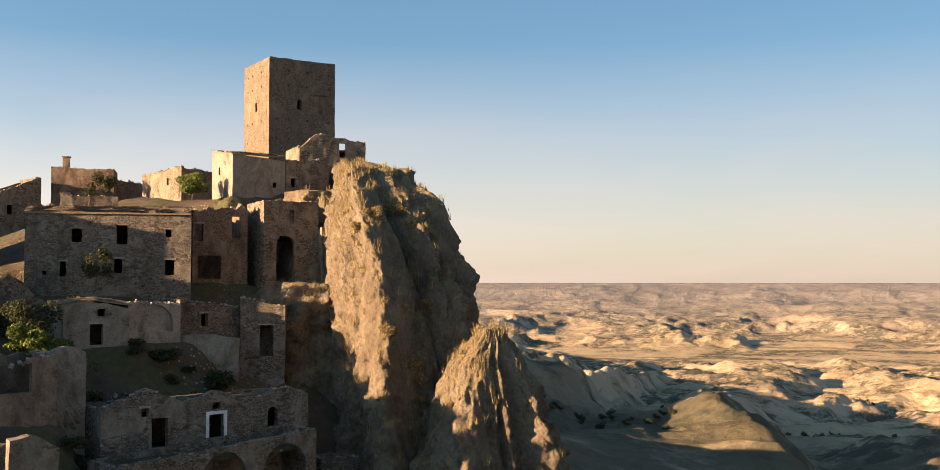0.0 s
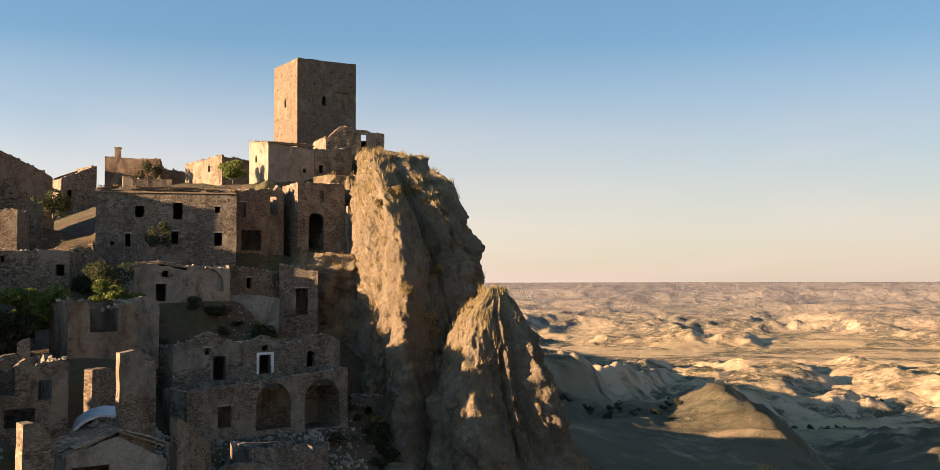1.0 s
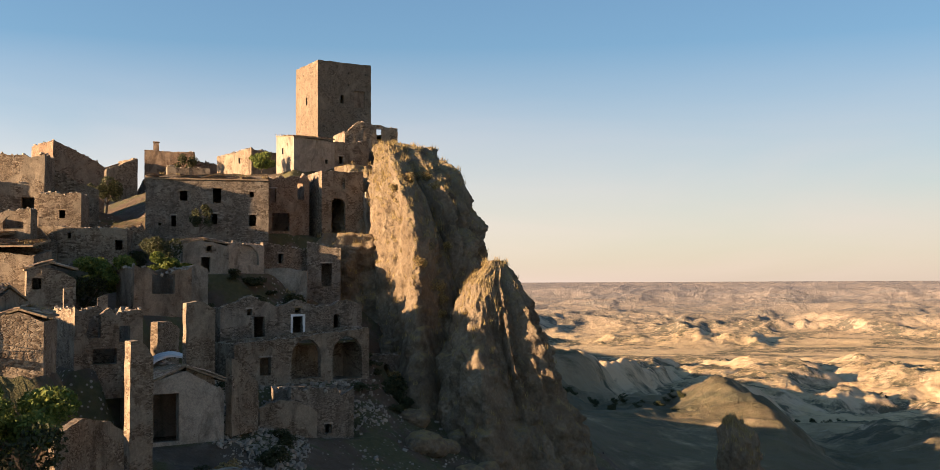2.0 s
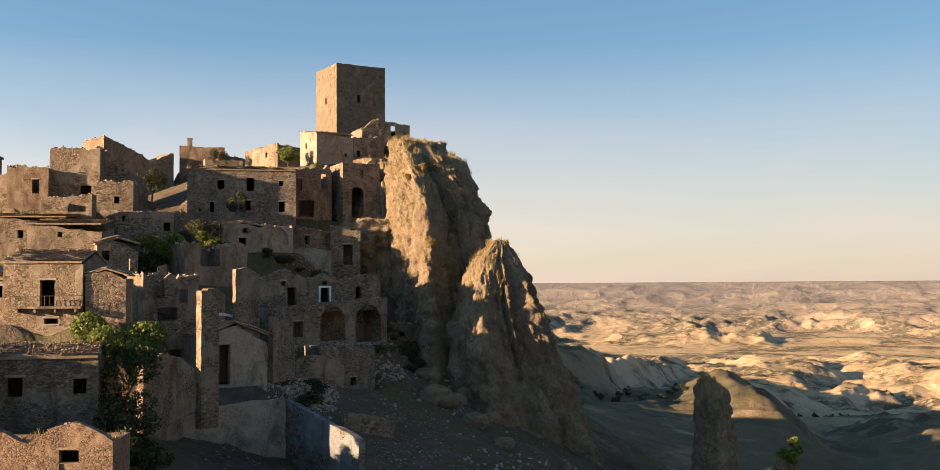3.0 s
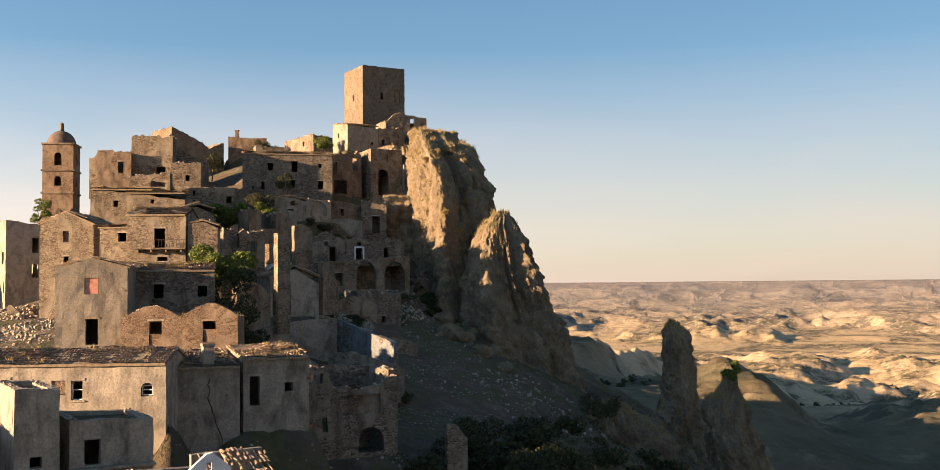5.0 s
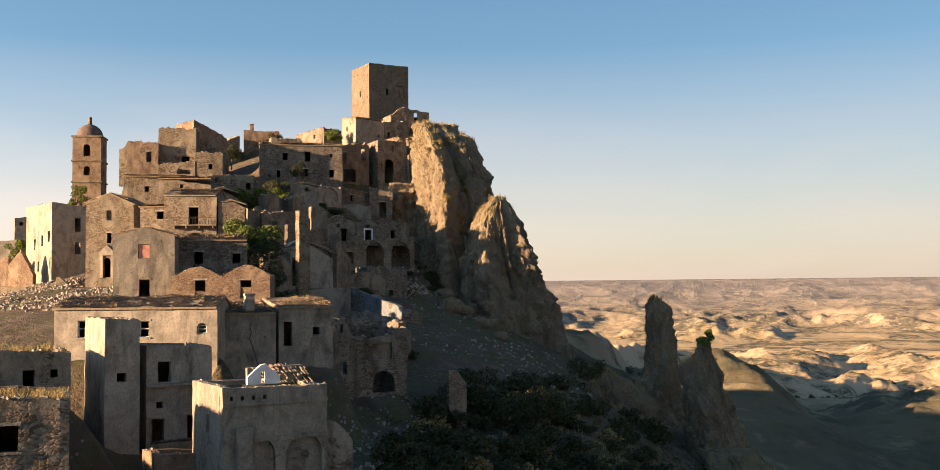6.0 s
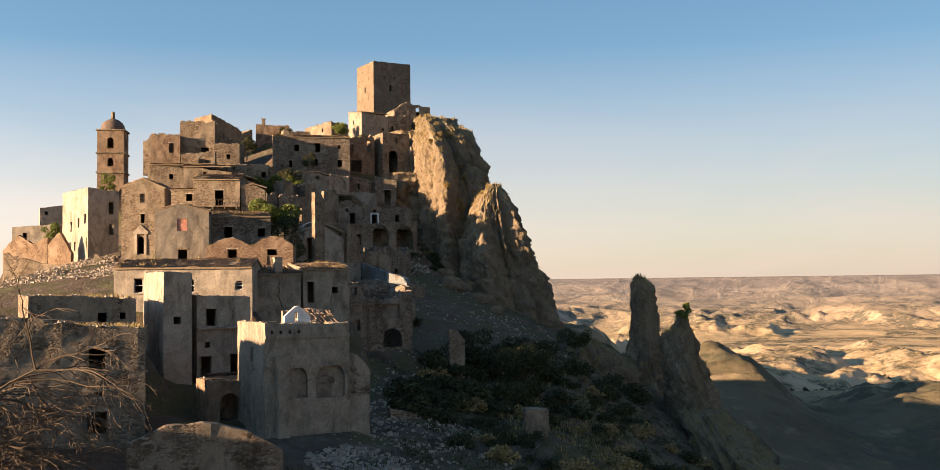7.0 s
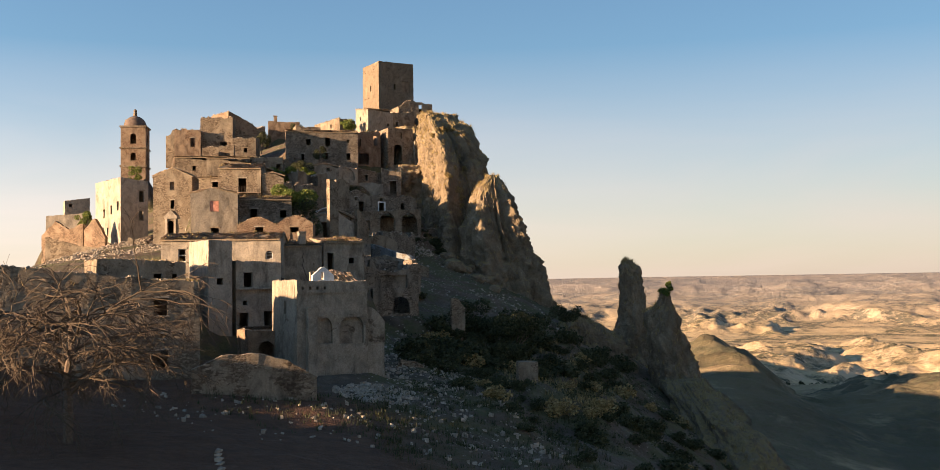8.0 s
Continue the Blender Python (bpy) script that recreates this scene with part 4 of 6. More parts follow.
def build_ground():
    fine = np.arange(-12, 46, 0.15)
    rest = np.arange(46, 348, 1.2)
    az = np.radians(np.concatenate([fine, rest]))
    r1 = np.arange(0.8, 150, 1.35)
    r2 = [r1[-1] * 1.0105]
    while r2[-1] < 4900:
        r2.append(r2[-1] * 1.0085 + 0.2)
    r = np.concatenate([r1, r2])
    R, A = np.meshgrid(r, az, indexing="ij")
    X, Y = -12 + R * np.sin(A), 40 + R * np.cos(A)
    Z = land_height(X, Y)
    na, nr = len(az), len(r)
    verts = np.stack([X.ravel(), Y.ravel(), Z], -1)
    ring = np.arange(na)
    nxt = (ring + 1) % na
    faces = np.concatenate([np.stack([j * na + ring, (j + 1) * na + ring, (j + 1) * na + nxt, j * na + nxt], -1) for j in range(nr - 1)])
    me = bpy.data.meshes.new("ground")
    me.vertices.add(len(verts) + 1)
    co = np.vstack([verts, [[-12, 40, float(land_height([-12], [40])[0])]]])
    me.vertices.foreach_set("co", co.astype(np.float32).ravel())
    caps = np.stack([np.full(na, len(verts)), ring, nxt], -1)
    me.loops.add(faces.size + caps.size)
    me.loops.foreach_set("vertex_index", np.concatenate([faces.ravel(), caps.ravel()]).astype(np.int32))
    me.polygons.add(len(faces) + len(caps))
    starts = np.concatenate([np.arange(len(faces)) * 4, faces.size + np.arange(len(caps)) * 3])
    me.polygons.foreach_set("loop_start", starts.astype(np.int32))
    me.update(calc_edges=True)
    me.validate()
    me.flip_normals()
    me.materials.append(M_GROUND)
    me.polygons.foreach_set("use_smooth", [True] * len(me.polygons))
    return tagged(new("ground", me), "dry hillside with weeds and rubble above a wide valley of bare clay hills", "ground", kind="structure")

# ---- the tower on the crest ----
def keep():
    z0 = 90.0
    w, zt = 10.75, 108.6 - z0
    site(-30.07, 156.23, 32, w, w, z0)
    t = thing("stone_tower", "tall square tan stone tower on the crest", "tower", (-30.07, 156.23, z0), 32)
    top = jag(zt, 0.12, 1.2, 2.0)
    front = [("arch", 4.5, 11.0, 0.75, 1.6), ("niche", 7.3, 10.4, 2.2, 3.1)]
    putlog = [("hole", x, z, 0.24, 0.28) for z in (3.2, 6.3, 9.2, 14.4, 16.6) for x in (1.1, 3.0, 6.0, 9.6)]
    part("wall", wall_bm(w, -4, top, 1.0, front + putlog, 0.5, 0.07, 1.0), M_TOWER, t)
    part("wall", placed(wall_bm(w - 1.0, -4, top, 1.0, [("arch", 5.0, 11.0, 0.7, 1.5)] + [("hole", x, z, 0.24, 0.28) for z in (6.3, 9.2, 14.4, 16.6) for x in (1.6, 3.6, 7.4)], 0.5, 0.07, 2.0), pose(0, w, 0, 0, 0, -90)), M_TOWER, t)
    part("wall", placed(wall_bm(w - 1.0, -4, top, 1.0, (), 0.8, 0.07, 3.0), pose(w, 1.0, 0, 0, 0, 90)), M_TOWER, t)
    part("wall", placed(wall_bm(w - 2.0, -4, top, 1.0, (), 0.8, 0.07, 4.0), pose(w - 1.0, w, 0, 0, 0, 180)), M_TOWER, t)
    part("roof", placed(slab_bm(w - 2, w - 2, zt - 0.8, zt - 0.8, 0.4, 0.05, 0.1), pose(1, 1, 0)), M_GROUND, t)
    bm = bmesh.new()
    box(bm, 7.25, 0.3, 10.35, 9.55, 0.6, 13.55)
    part("blocked_window", bm, M_BRICK, t, "large window walled up with rubble")
    return t


keep()

# ---- houses on the crest ----
house("round-backed rubble ruin with a dark doorway beside the tower", (-23.0, 141.0), 25, 9.4, 7, 91.0, (93.2, 93.9), [("door", 5.6, 91.9, 1.0, 2.0)], M_STONE, "slab", broken=0.2, front_top=lambda u: 1.9 + 2.1 * min(1.0, u / 2.4) - 0.12 * max(0.0, u - 2.4))
t = house("small sunlit house with a plastered gable below the tower", (-29.7, 131.0), 34, 7.1, 7.2, 85.8, (91.0, 90.4), [("win", 5.4, 86.9, 0.5, 0.7)], M_PLASTER, "shed", 0.9, left_holes=[("win", 2.4, 88.6, 0.6, 1.0)])
house("dark rubble annex with a broken top", (-23.8, 135.2), 31, 6.0, 5, 86.4, (90.6, 91.0), [("win", 0.7, 87.1, 0.7, 1.2)], M_STONE, "slab", broken=0.3)
house("low sunlit ruin with a pale plastered wall", (-38.3, 139.0), 38, 4.6, 14, 85.6, (90.2, 89.6), (), M_STONE, "slab", broken=0.3, left_holes=[("win", 9.0, 88.0, 0.7, 1.0)])
t = house("reddish rubble house with a round chimney", (-59.0, 147.5), 14, 8.4, 6, 86.5, (91.1, 90.9), (), M_BRICK, "slab", broken=0.12)
chimney(t, 1.9, 0.8, 4.2, 6.0, 0.45, M_BRICK)
house("tall rubble house with one window", (-63.2, 141.0), 42, 5.4, 7, 80.5, (87.0, 89.3), [("win", 0.9, 84.0, 0.7, 1.3)], M_STONE, "slab", broken=0.15)
house("low reddish ruin overgrown with shrubs", (-51.5, 150.5), 40, 6.0, 5, 86.6, (89.6, 89.0), (), M_BRICK, "none", broken=0.4)

# ---- the upper row under the tower ----
t = house("large grey-plastered three-storey ruin with dark square windows", (-45.4, 107.0), 14, 16.4, 7, 73.6, (81.9, 82.1), [
    ("win", 4.5, 79.0, 1.0, 1.4), ("win", 8.9, 78.8, 1.1, 2.0), ("win", 13.8, 79.6, 0.6, 0.8), ("win", 3.4, 75.5, 0.6, 1.5),
    ("win", 8.7, 75.8, 0.8, 1.5), ("win", 13.8, 75.6, 0.9, 1.6), ("win", 1.7, 75.6, 0.4, 0.4)], M_STONE_GREY, "tiles_side", 0.8, deep=4, tile_damage=0.2,
    front_top=lambda u: 8.3 + max(0.0, 0.9 - abs(u - 3.6) * 0.28))
house("low sunlit rubble attic behind the large ruin", (-44.8, 114.6), 20, 6.0, 4, 81.5, (84.6, 84.3), (), M_STONE, "slab", broken=0.2)
house("narrow rubble ruin with a broken dark doorway", (-30.4, 115.0), 30, 6.2, 6, 75.0, (82.6, 83.4), [("win", 0.3, 79.4, 0.9, 1.9), ("hole", 0.6, 75.2, 2.6, 2.6), ("hole", 4.4, 79.8, 1.0, 2.4)], M_BRICK, "none", broken=1.0)
house("tall sunlit-cornered house with a great blind arch", (-23.1, 117.5), 30, 6.5, 6, 74.6, (84.0, 84.1), [("arch", 1.5, 74.9, 2.2, 5.2), ("niche", 3.0, 81.5, 0.6, 1.5)], M_STONE, "slab", deep=4, broken=0.1)
house("plastered vaulted lean-to beside the arched house", (-16.9, 119.9), 30, 4.5, 4, 74.8, (81.0, 82.0), (), M_PLASTER, "slab", deep=5, broken=0.25)
house("gabled ruin with a dark doorway and a white panel", (-36.9, 95.5), 36, 6.0, 5, 69.0, (72.8, 72.4), [("door", 2.4, 69.1, 1.2, 1.9), ("win", 3.1, 71.7, 0.7, 0.7)], M_PLASTER, "tiles_front", 0.5, broken=0.12)
house("vaulted ruin with a wide plastered arch", (-32.4, 100.0), 44, 5.4, 4, 69.2, (73.0, 72.8), [("archniche", 0.9, 70.1, 3.7, 2.6)], M_PALE, "slab", broken=0.25)
house("blue-stained plastered ruin with a small doorway", (-28.9, 105.0), 46, 7.0, 4, 69.1, (73.1, 72.3), [("win", 2.4, 70.4, 0.8, 1.3)], M_STONE_GREY, "slab", broken=0.3)

# ---- the arcaded house and what lies round it ----
# the slab roof is added here to keep the window openings dark
house("long rubble house with a white-framed doorway above the arcade", (-28.8, 82.5), 41, 18.9, 6, 61.2, (64.9, 65.0), [
    ("win", 3.3, 64.1, 0.6, 0.7), ("door", 4.2, 61.5, 1.4, 2.4), ("win", 9.5, 64.2, 0.8, 0.6), ("wdoor", 9.2, 61.5, 1.4, 2.3), ("arch", 14.8, 62.3, 1.0, 1.7)], M_STONE_GREY, "slab", broken=0.18, cell=0.5,
    front_top=lambda u: 3.8 + max(0.0, 1.3 - abs(u - 3.6) * 0.38) + max(0.0, 0.8 - abs(u - 9.8) * 0.3) + max(0.0, 0.7 - abs(u - 16.4) * 0.3))
house("rubble terrace with two deep brick arches and a dark door", (-26.1, 78.0), 43, 17.8, 5.0, 56.6, (61.2, 62.4), [("door", 3.1, 57.6, 1.4, 2.0), ("arch", 7.1, 57.0, 3.9, 4.4), ("arch", 12.6, 56.6, 4.2, 4.9)], M_STONE, "slab", deep=3.5, broken=0.08)
house("low rubble wall with a small arched door below the crag", (-13.6, 97.0), 37, 6.6, 3, 55.0, (58.8, 58.6), [("arch", 1.4, 55.2, 1.4, 2.3)], M_STONE_GREY, "slab", broken=0.3)
house("ruined rubble cellar with a small window", (-19.1, 73.0), 41, 7.7, 4, 51.3, (56.9, 56.6), [("win", 4.1, 52.0, 0.8, 1.0)], M_STONE_GREY, "none", broken=1.0)
ruin_wall("tall narrow remnant of a pale rubble wall", (-32.6, 83.0), 40, 2.4, 62.5, (69.6, 69.9, 69.4), 1.1, stone=M_PLASTER)
house("roofless rubble ruin with a sunlit broken top", (-36.5, 76.5), 40, 6.5, 5, 64.5, (69.4, 69.4), [("hole", 2.0, 66.6, 2.6, 2.2)], M_BRICK, "none", broken=1.1)
ruin_wall("free-standing sunlit rubble pillar of a lost house", (-26.1, 60.0), 34, 2.7, 59.8, (65.9, 66.2, 65.3), 1.0)
house("roofless rubble ruin with gaping doorways", (-35.4, 58.0), 40, 6.2, 6, 60.4, (65.5, 65.2), [("hole", 1.1, 62.9, 1.2, 2.0), ("hole", 1.6, 60.5, 2.2, 1.4), ("hole", 4.0, 62.4, 1.0, 1.5)], M_STONE, "none", broken=1.2)
house("small plastered gabled house with a fallen corner", (-28.8, 57.0), 39, 7.4, 6, 53.6, (58.9, 58.1), [("hole", 0.4, 53.8, 2.7, 4.2)], M_PALE, "tiles_front", 1.5, broken=0.1, tile_damage=0.2)
ruin_wall("tall sunlit stub of a rubble party wall", (-23.4, 37.5), 44, 1.7, 54.5, (63.7, 63.8, 62.6), 0.9)

# ---- the sunlit left flank ----
house("long rubble house with a tiled lean-to roof", (-52.9, 69.2), 9, 8.4, 7, 67.5, (71.6, 70.6), [("win", 3.4, 70.0, 0.5, 0.6)], M_STONE, "shed", 0.8, broken=0.1)
house("sunlit rubble house falling away down the ridge", (-62.5, 79.5), 9, 9.5, 8, 67.6, (73.2, 72.2), [("win", 3.5, 70.4, 0.7, 1.0), ("win", 6.5, 70.0, 0.5, 0.8)], M_STONE, "shed", 0.7, broken=0.12)
house("small gabled rubble house with a dark window", (-44.2, 68.0), 27, 4.6, 5, 65.4, (69.2, 68.2), [("win", 0.5, 67.2, 0.9, 1.1)], M_STONE, "tiles_front", 0.7)
house("reddish square ruin with a tall dark window", (-67.6, 95.0), 12, 5.6, 5, 75.8, (81.4, 81.2), [("win", 3.4, 77.5, 0.9, 2.0)], M_BRICK, "none", broken=0.6)
house("high broken gable wall of a lost palace", (-62.6, 97.6), 9, 7.0, 5, 76.0, (84.2, 84.4), [("hole", 4.2, 77.0, 1.6, 1.8)], M_STONE, "none", broken=0.8)
house("tall roofless rubble house with a sunlit side on the ridge", (-60.2, 112.0), 42, 7.4, 9, 78.5, (88.0, 85.0), (), M_BRICK, "none", broken=0.3, left_holes=[("win", 3.0, 84.0, 0.9, 1.6)])
house("dark-windowed rubble house on the upper terrace", (-54.6, 94.6), 12, 5.0, 6, 73.0, (79.0, 79.1), [("win", 2.4, 75.9, 0.7, 1.0), ("win", 2.9, 73.8, 0.5, 0.6)], M_STONE, "slab", broken=0.25)
house("rubble ruin with a sunlit arch through it", (-58.9, 86.5), 10, 6.5, 3, 72.6, (75.9, 76.6), [("archhole", 3.4, 74.2, 2.3, 1.6)], M_STONE, "none", broken=0.2)
house("long rubble terrace house under the ridge", (-55.2, 92.6), 10, 11.8, 4, 70.4, (74.9, 74.5), [("win", 4.8, 73.3, 0.4, 0.7), ("win", 10.4, 71.9, 0.9, 1.2)], M_STONE, "slab", broken=0.25)
house("tall sunlit cream house with dark windows", (-66.0, 59.0), 40, 5.2, 14, 54.8, (67.1, 66.5), [("win", 3.5, 62.6, 0.9, 2.1), ("win", 3.5, 59.1, 0.9, 1.9)], M_PALE, "slab", deep=5, broken=0.08,
      left_holes=[("win", 4.5, 60.0, 0.9, 1.7), ("win", 8.5, 60.5, 0.9, 1.7), ("win", 12.0, 61.0, 0.9, 1.7), ("win", 14.8, 63.0, 0.8, 1.4), ("win", 6.5, 56.5, 0.9, 1.6), ("win", 13.0, 57.0, 0.9, 1.6)])
PALACE = house("gabled rubble palace front with a carved doorway", (-55.7, 46.8), 4, 6.7, 12, 53.4, (65.6, 65.7), [("niche", 2.9, 63.4, 0.7, 1.4), ("win", 3.0, 60.1, 0.6, 1.5), ("arch", 2.5, 55.3, 1.0, 2.8)], M_STONE, "tiles_front", 1.6, surround=True)
BALCONY_HOUSE = house("plastered house with a balcony and a tall door", (-43.2, 43.0), 6, 7.1, 8, 60.0, (66.5, 66.3), [("door", 3.3, 62.4, 1.3, 2.4), ("win", 3.7, 60.8, 1.2, 0.5)], M_STONE, "tiles_side", 1.1, surround=True, deep=5)
house("low rubble wing with one square window", (-46.7, 43.4), 0, 3.9, 6, 61.0, (65.0, 64.9), [("win", 2.3, 63.2, 1.0, 1.1)], M_STONE, "shed", 0.6, deep=5)
house("small tiled rubble shed beside the balcony house", (-36.0, 44.0), 12, 3.6, 5, 61.0, (65.3, 64.9), (), M_STONE, "tiles_front", 0.6, deep=4)

# ---- the middle rows ----
house("grey plastered house with a pink brick-filled window", (-38.4, 12.0), 14, 6.4, 7, 51.8, (59.5, 59.5), [("pink", 2.6, 57.0, 1.2, 1.5), ("door", 2.7, 52.3, 1.1, 2.4)], M_PLASTER, "tiles_front", 0.9, deep=4)
house("shaded rubble house with two dark windows", (-34.1, 20.4), 16, 7.9, 6, 54.5, (59.3, 59.2), [("win", 1.9, 56.5, 1.0, 1.4), ("win", 6.2, 56.6, 0.9, 1.1)], M_STONE_GREY, "tiles_side", 0.7, deep=5)
house("low brick house with two round gables", (-31.3, 9.5), 7, 10.3, 4.5, 51.9, (54.9, 54.9), [("win", 2.5, 53.4, 1.1, 1.15), ("panel", 2.5, 52.2, 1.1, 1.15), ("win", 7.2, 53.75, 1.15, 0.75), ("panel", 7.2, 52.6, 1.15, 1.1)], M_BRICK, "slab", deep=4, cell=0.45,
      front_top=lambda u: 3.0 + 1.0 * max(0.0, math.cos((u - 2.8) / 2.4 * 1.57)) * (abs(u - 2.8) < 2.4) + 1.2 * max(0.0, math.cos((u - 7.9) / 2.5 * 1.57)) * (abs(u - 7.9) < 2.5), grassy=0.8)
LONG_HOUSE = house("long pale plastered house under a grassy tiled roof", (-35.4, -9.2), 6, 14.0, 7, 47.8, (52.1, 52.0), [("win", 2.0, 49.5, 0.9, 1.5), ("panel", 5.9, 49.9, 1.0, 1.0), ("win", 7.3, 49.5, 0.8, 1.4), ("arch", 12.2, 49.7, 0.9, 1.0)], M_PALE, "tiles_side", 0.9, surround=True, deep=5, grassy=0.8)
house("tall narrow pale house with a tiny window", (-26.3, -21.0), 34, 2.6, 7, 41.6, (51.5, 51.4), [("win", 0.9, 46.7, 0.7, 0.7)], M_PALE, "slab", deep=4)
BROKEN_FLOORS = house("pale plastered house with broken floors and dark doorways", (-24.1, -18.2), 34, 5.2, 6, 41.2, (49.3, 49.1), [("win", 0.9, 46.4, 1.0, 1.6), ("door", 0.3, 41.7, 1.1, 1.9), ("door", 3.2, 41.8, 1.0, 1.9), ("win", 0.8, 44.4, 0.5, 0.5)], M_PALE, "slab", deep=4)
t = house("cracked grey plastered house with a tall chimney", (-22.5, -4.0), 27, 5.4, 7, 44.8, (51.3, 51.4), (), M_PLASTER, "shed", 1.0, deep=4, tile_damage=0.18)
chimney(t, 3.0, 0.5, 5.6, 8.2, 0.4, M_PLASTER)
bm = bmesh.new()
rc = random.Random(4)
px, pz = 3.1, 5.7
while pz > 0.3:
    qx, qz = px + rc.uniform(-0.16, 0.2), pz - rc.uniform(0.2, 0.5)
    beam(bm, (px, 0.0, pz), (qx, 0.0, qz), 0.035 + 0.02 * rc.random(), 4)
    px, pz = qx, qz
part("crack", bm, M_IRON, t, "long dark crack in the plaster")
house("grey plastered house with two dark windows and a tiled roof", (-17.5, -1.2), 27, 5.3, 6, 46.4, (51.8, 51.9), [("door", 0.5, 48.2, 0.8, 2.3), ("win", 3.3, 49.2, 0.7, 0.7)], M_PLASTER, "shed", 0.8, deep=4)
ruin_wall("long cracked plastered retaining wall", (-26.4, 42.0), 31, 9.7, 50.0, (52.4, 53.2, 53.5, 53.5), 0.7, stone=M_PALE, broken=0.08)
# added wall that keeps the sun off the blue plaster
ruin_wall("rubble wall added behind the fig tree as a sun blocker", (-27.5, 35.0), 80, 9.5, 53.0, (57.5, 58.5, 58.0, 56.5), 0.7, broken=0.4)
ruin_wall("roofless wall with faded blue plaster", (-18.1, 47.0), -45, 11.3, 47.0, (53.5, 52.6, 51.8, 50.9), 0.6, stone=M_BLUESTONE, broken=0.2)
house("tall ruined rubble house with a low dark arch", (-14.6, 9.0), 31, 8.9, 6, 42.3, (50.5, 49.8), [("arch", 5.0, 42.5, 2.5, 2.3), ("niche", 3.3, 46.0, 3.9, 1.7), ("win", 0.9, 48.9, 0.7, 0.9), ("hole", 1.6, 44.6, 0.5, 1.3)], M_STONE_GREY, "none", broken=0.45, cell=0.4, wear=0.16,
      front_top=lambda u: 8.0 - 1.8 * min(1.0, max(0.0, (u - 1.9) / 0.7)) + 0.7 * max(0.0, min(1.0, (u - 7.4) / 0.5)))
ruin_wall("white plastered fragment with a window above the ruin", (-16.6, 14.0), 22, 3.0, 46.0, (50.6, 50.9, 49.4), 0.5, holes=[("win", 0.9, 49.0, 0.8, 1.1)], stone=M_PALE, broken=0.4)
ruin_wall("low garden wall across the fallen house", (-15.2, 24.0), -18, 7.5, 46.5, (50.6, 50.9, 50.2, 49.6), 0.6, stone=M_STONE_GREY, broken=0.3)

ruin_wall("low plastered retaining wall under the vaulted houses", (-34.6, 104.0), 4, 11.6, 62.0, (69.8, 69.9, 69.6, 69.7, 69.2), 0.8, stone=M_PLASTER, broken=0.15)
house("tall rubble wall with a dark doorway beside the rock", (-23.8, 109.0), 8, 4.6, 3, 63.0, (73.2, 72.4), [("door", 2.0, 67.2, 1.4, 3.2)], M_STONE_GREY, "slab", broken=0.4)

# ---- the lower rows ----
BLIND_ARCHES = house("large plastered ruin with blind arches and a sunlit side", (-15.3, -28.4), 34, 7.7, 6.7, 37.6, (47.0, 46.8), [("archniche", 1.3, 40.6, 2.5, 2.8), ("archniche", 4.6, 40.5, 2.7, 2.9), ("win", 0.5, 46.05, 0.25, 0.3), ("win", 1.3, 46.05, 0.25, 0.3), ("win", 2.1, 46.05, 0.25, 0.3), ("win", 2.9, 46.05, 0.25, 0.3)], M_PLASTER, "slab", deep=4, left_holes=[("win", 3.2, 43.6, 0.6, 1.3)])
house("low rubble shed with an arched mouth", (-21.1, -25.0), 34, 4.3, 3.2, 38.4, (42.0, 41.6), [("archhole", 1.1, 38.2, 1.8, 2.6)], M_BRICK, "slab", broken=0.1)
house("broad rubble house with a grassy sagging roof", (-39.6, -42.0), 24, 18.0, 8, 38.0, (48.7, 46.9), [("win", 13.9, 43.9, 1.2, 1.6), ("door", 13.8, 39.0, 1.4, 1.7), ("win", 14.4, 41.8, 0.6, 0.4), ("win", 6.7, 43.2, 1.0, 1.3)], M_STONE, "slab", broken=0.22, surround=True, grassy=2.2)
house("grassy-roofed rubble house behind the broad one", (-36.0, -27.0), 32, 9.0, 7, 45.0, (49.5, 49.2), [("win", 7.6, 47.3, 0.5, 0.6), ("win", 5.7, 46.7, 0.8, 1.2)], M_STONE, "slab", broken=0.25, deep=6, grassy=0.9)
ruin_wall("low curved rubble retaining wall", (-20.6, -45.5), 20, 10.4, 37.6, (39.6, 40.7, 40.8, 40.2, 38.6), 1.0, broken=0.12)
ruin_wall("rubble stub on the overgrown slope", (-2.6, 16.4), 20, 2.0, 40.2, (44.4, 44.3, 43.0), 0.9)
ruin_wall("low rubble stub on the overgrown slope", (-0.6, 9.6), 15, 3.4, 35.6, (37.6, 38.1, 38.0), 0.9)
ruin_wall("square rubble stub on the overgrown slope", (6.6, -4.4), 10, 2.4, 33.6, (36.9, 36.9, 36.8), 1.6, broken=0.1)
ruin_wall("broken rubble wall among the bushes", (-6.8, -12.5), 25, 4.4, 35.2, (38.0, 37.6, 36.2), 0.8)
ruin_wall("long grey rubble wall along the ridge", (-77.4, 53.0), 0, 19.0, 50.0, (56.0, 54.2, 53.6, 53.2), 0.8, broken=0.3)
house("small far house on the western ridge", (-118.0, 155.0), 27, 6.6, 6, 66.0, (71.2, 72.1), [("win", 1.1, 69.4, 0.8, 0.9)], M_PALE, "slab", deep=6)
ruin_wall("sunlit broken wall of a fallen house", (-84.0, 66.0), -12, 9.0, 53.5, (57.0, 59.5, 58.0, 59.0), 0.7, stone=M_BRICK, broken=0.6)
ruin_wall("tall sunlit remnant of a fallen house", (-73.5, 60.5), -20, 5.0, 53.0, (57.5, 59.5, 56.0), 0.7, stone=M_BRICK, broken=0.8)
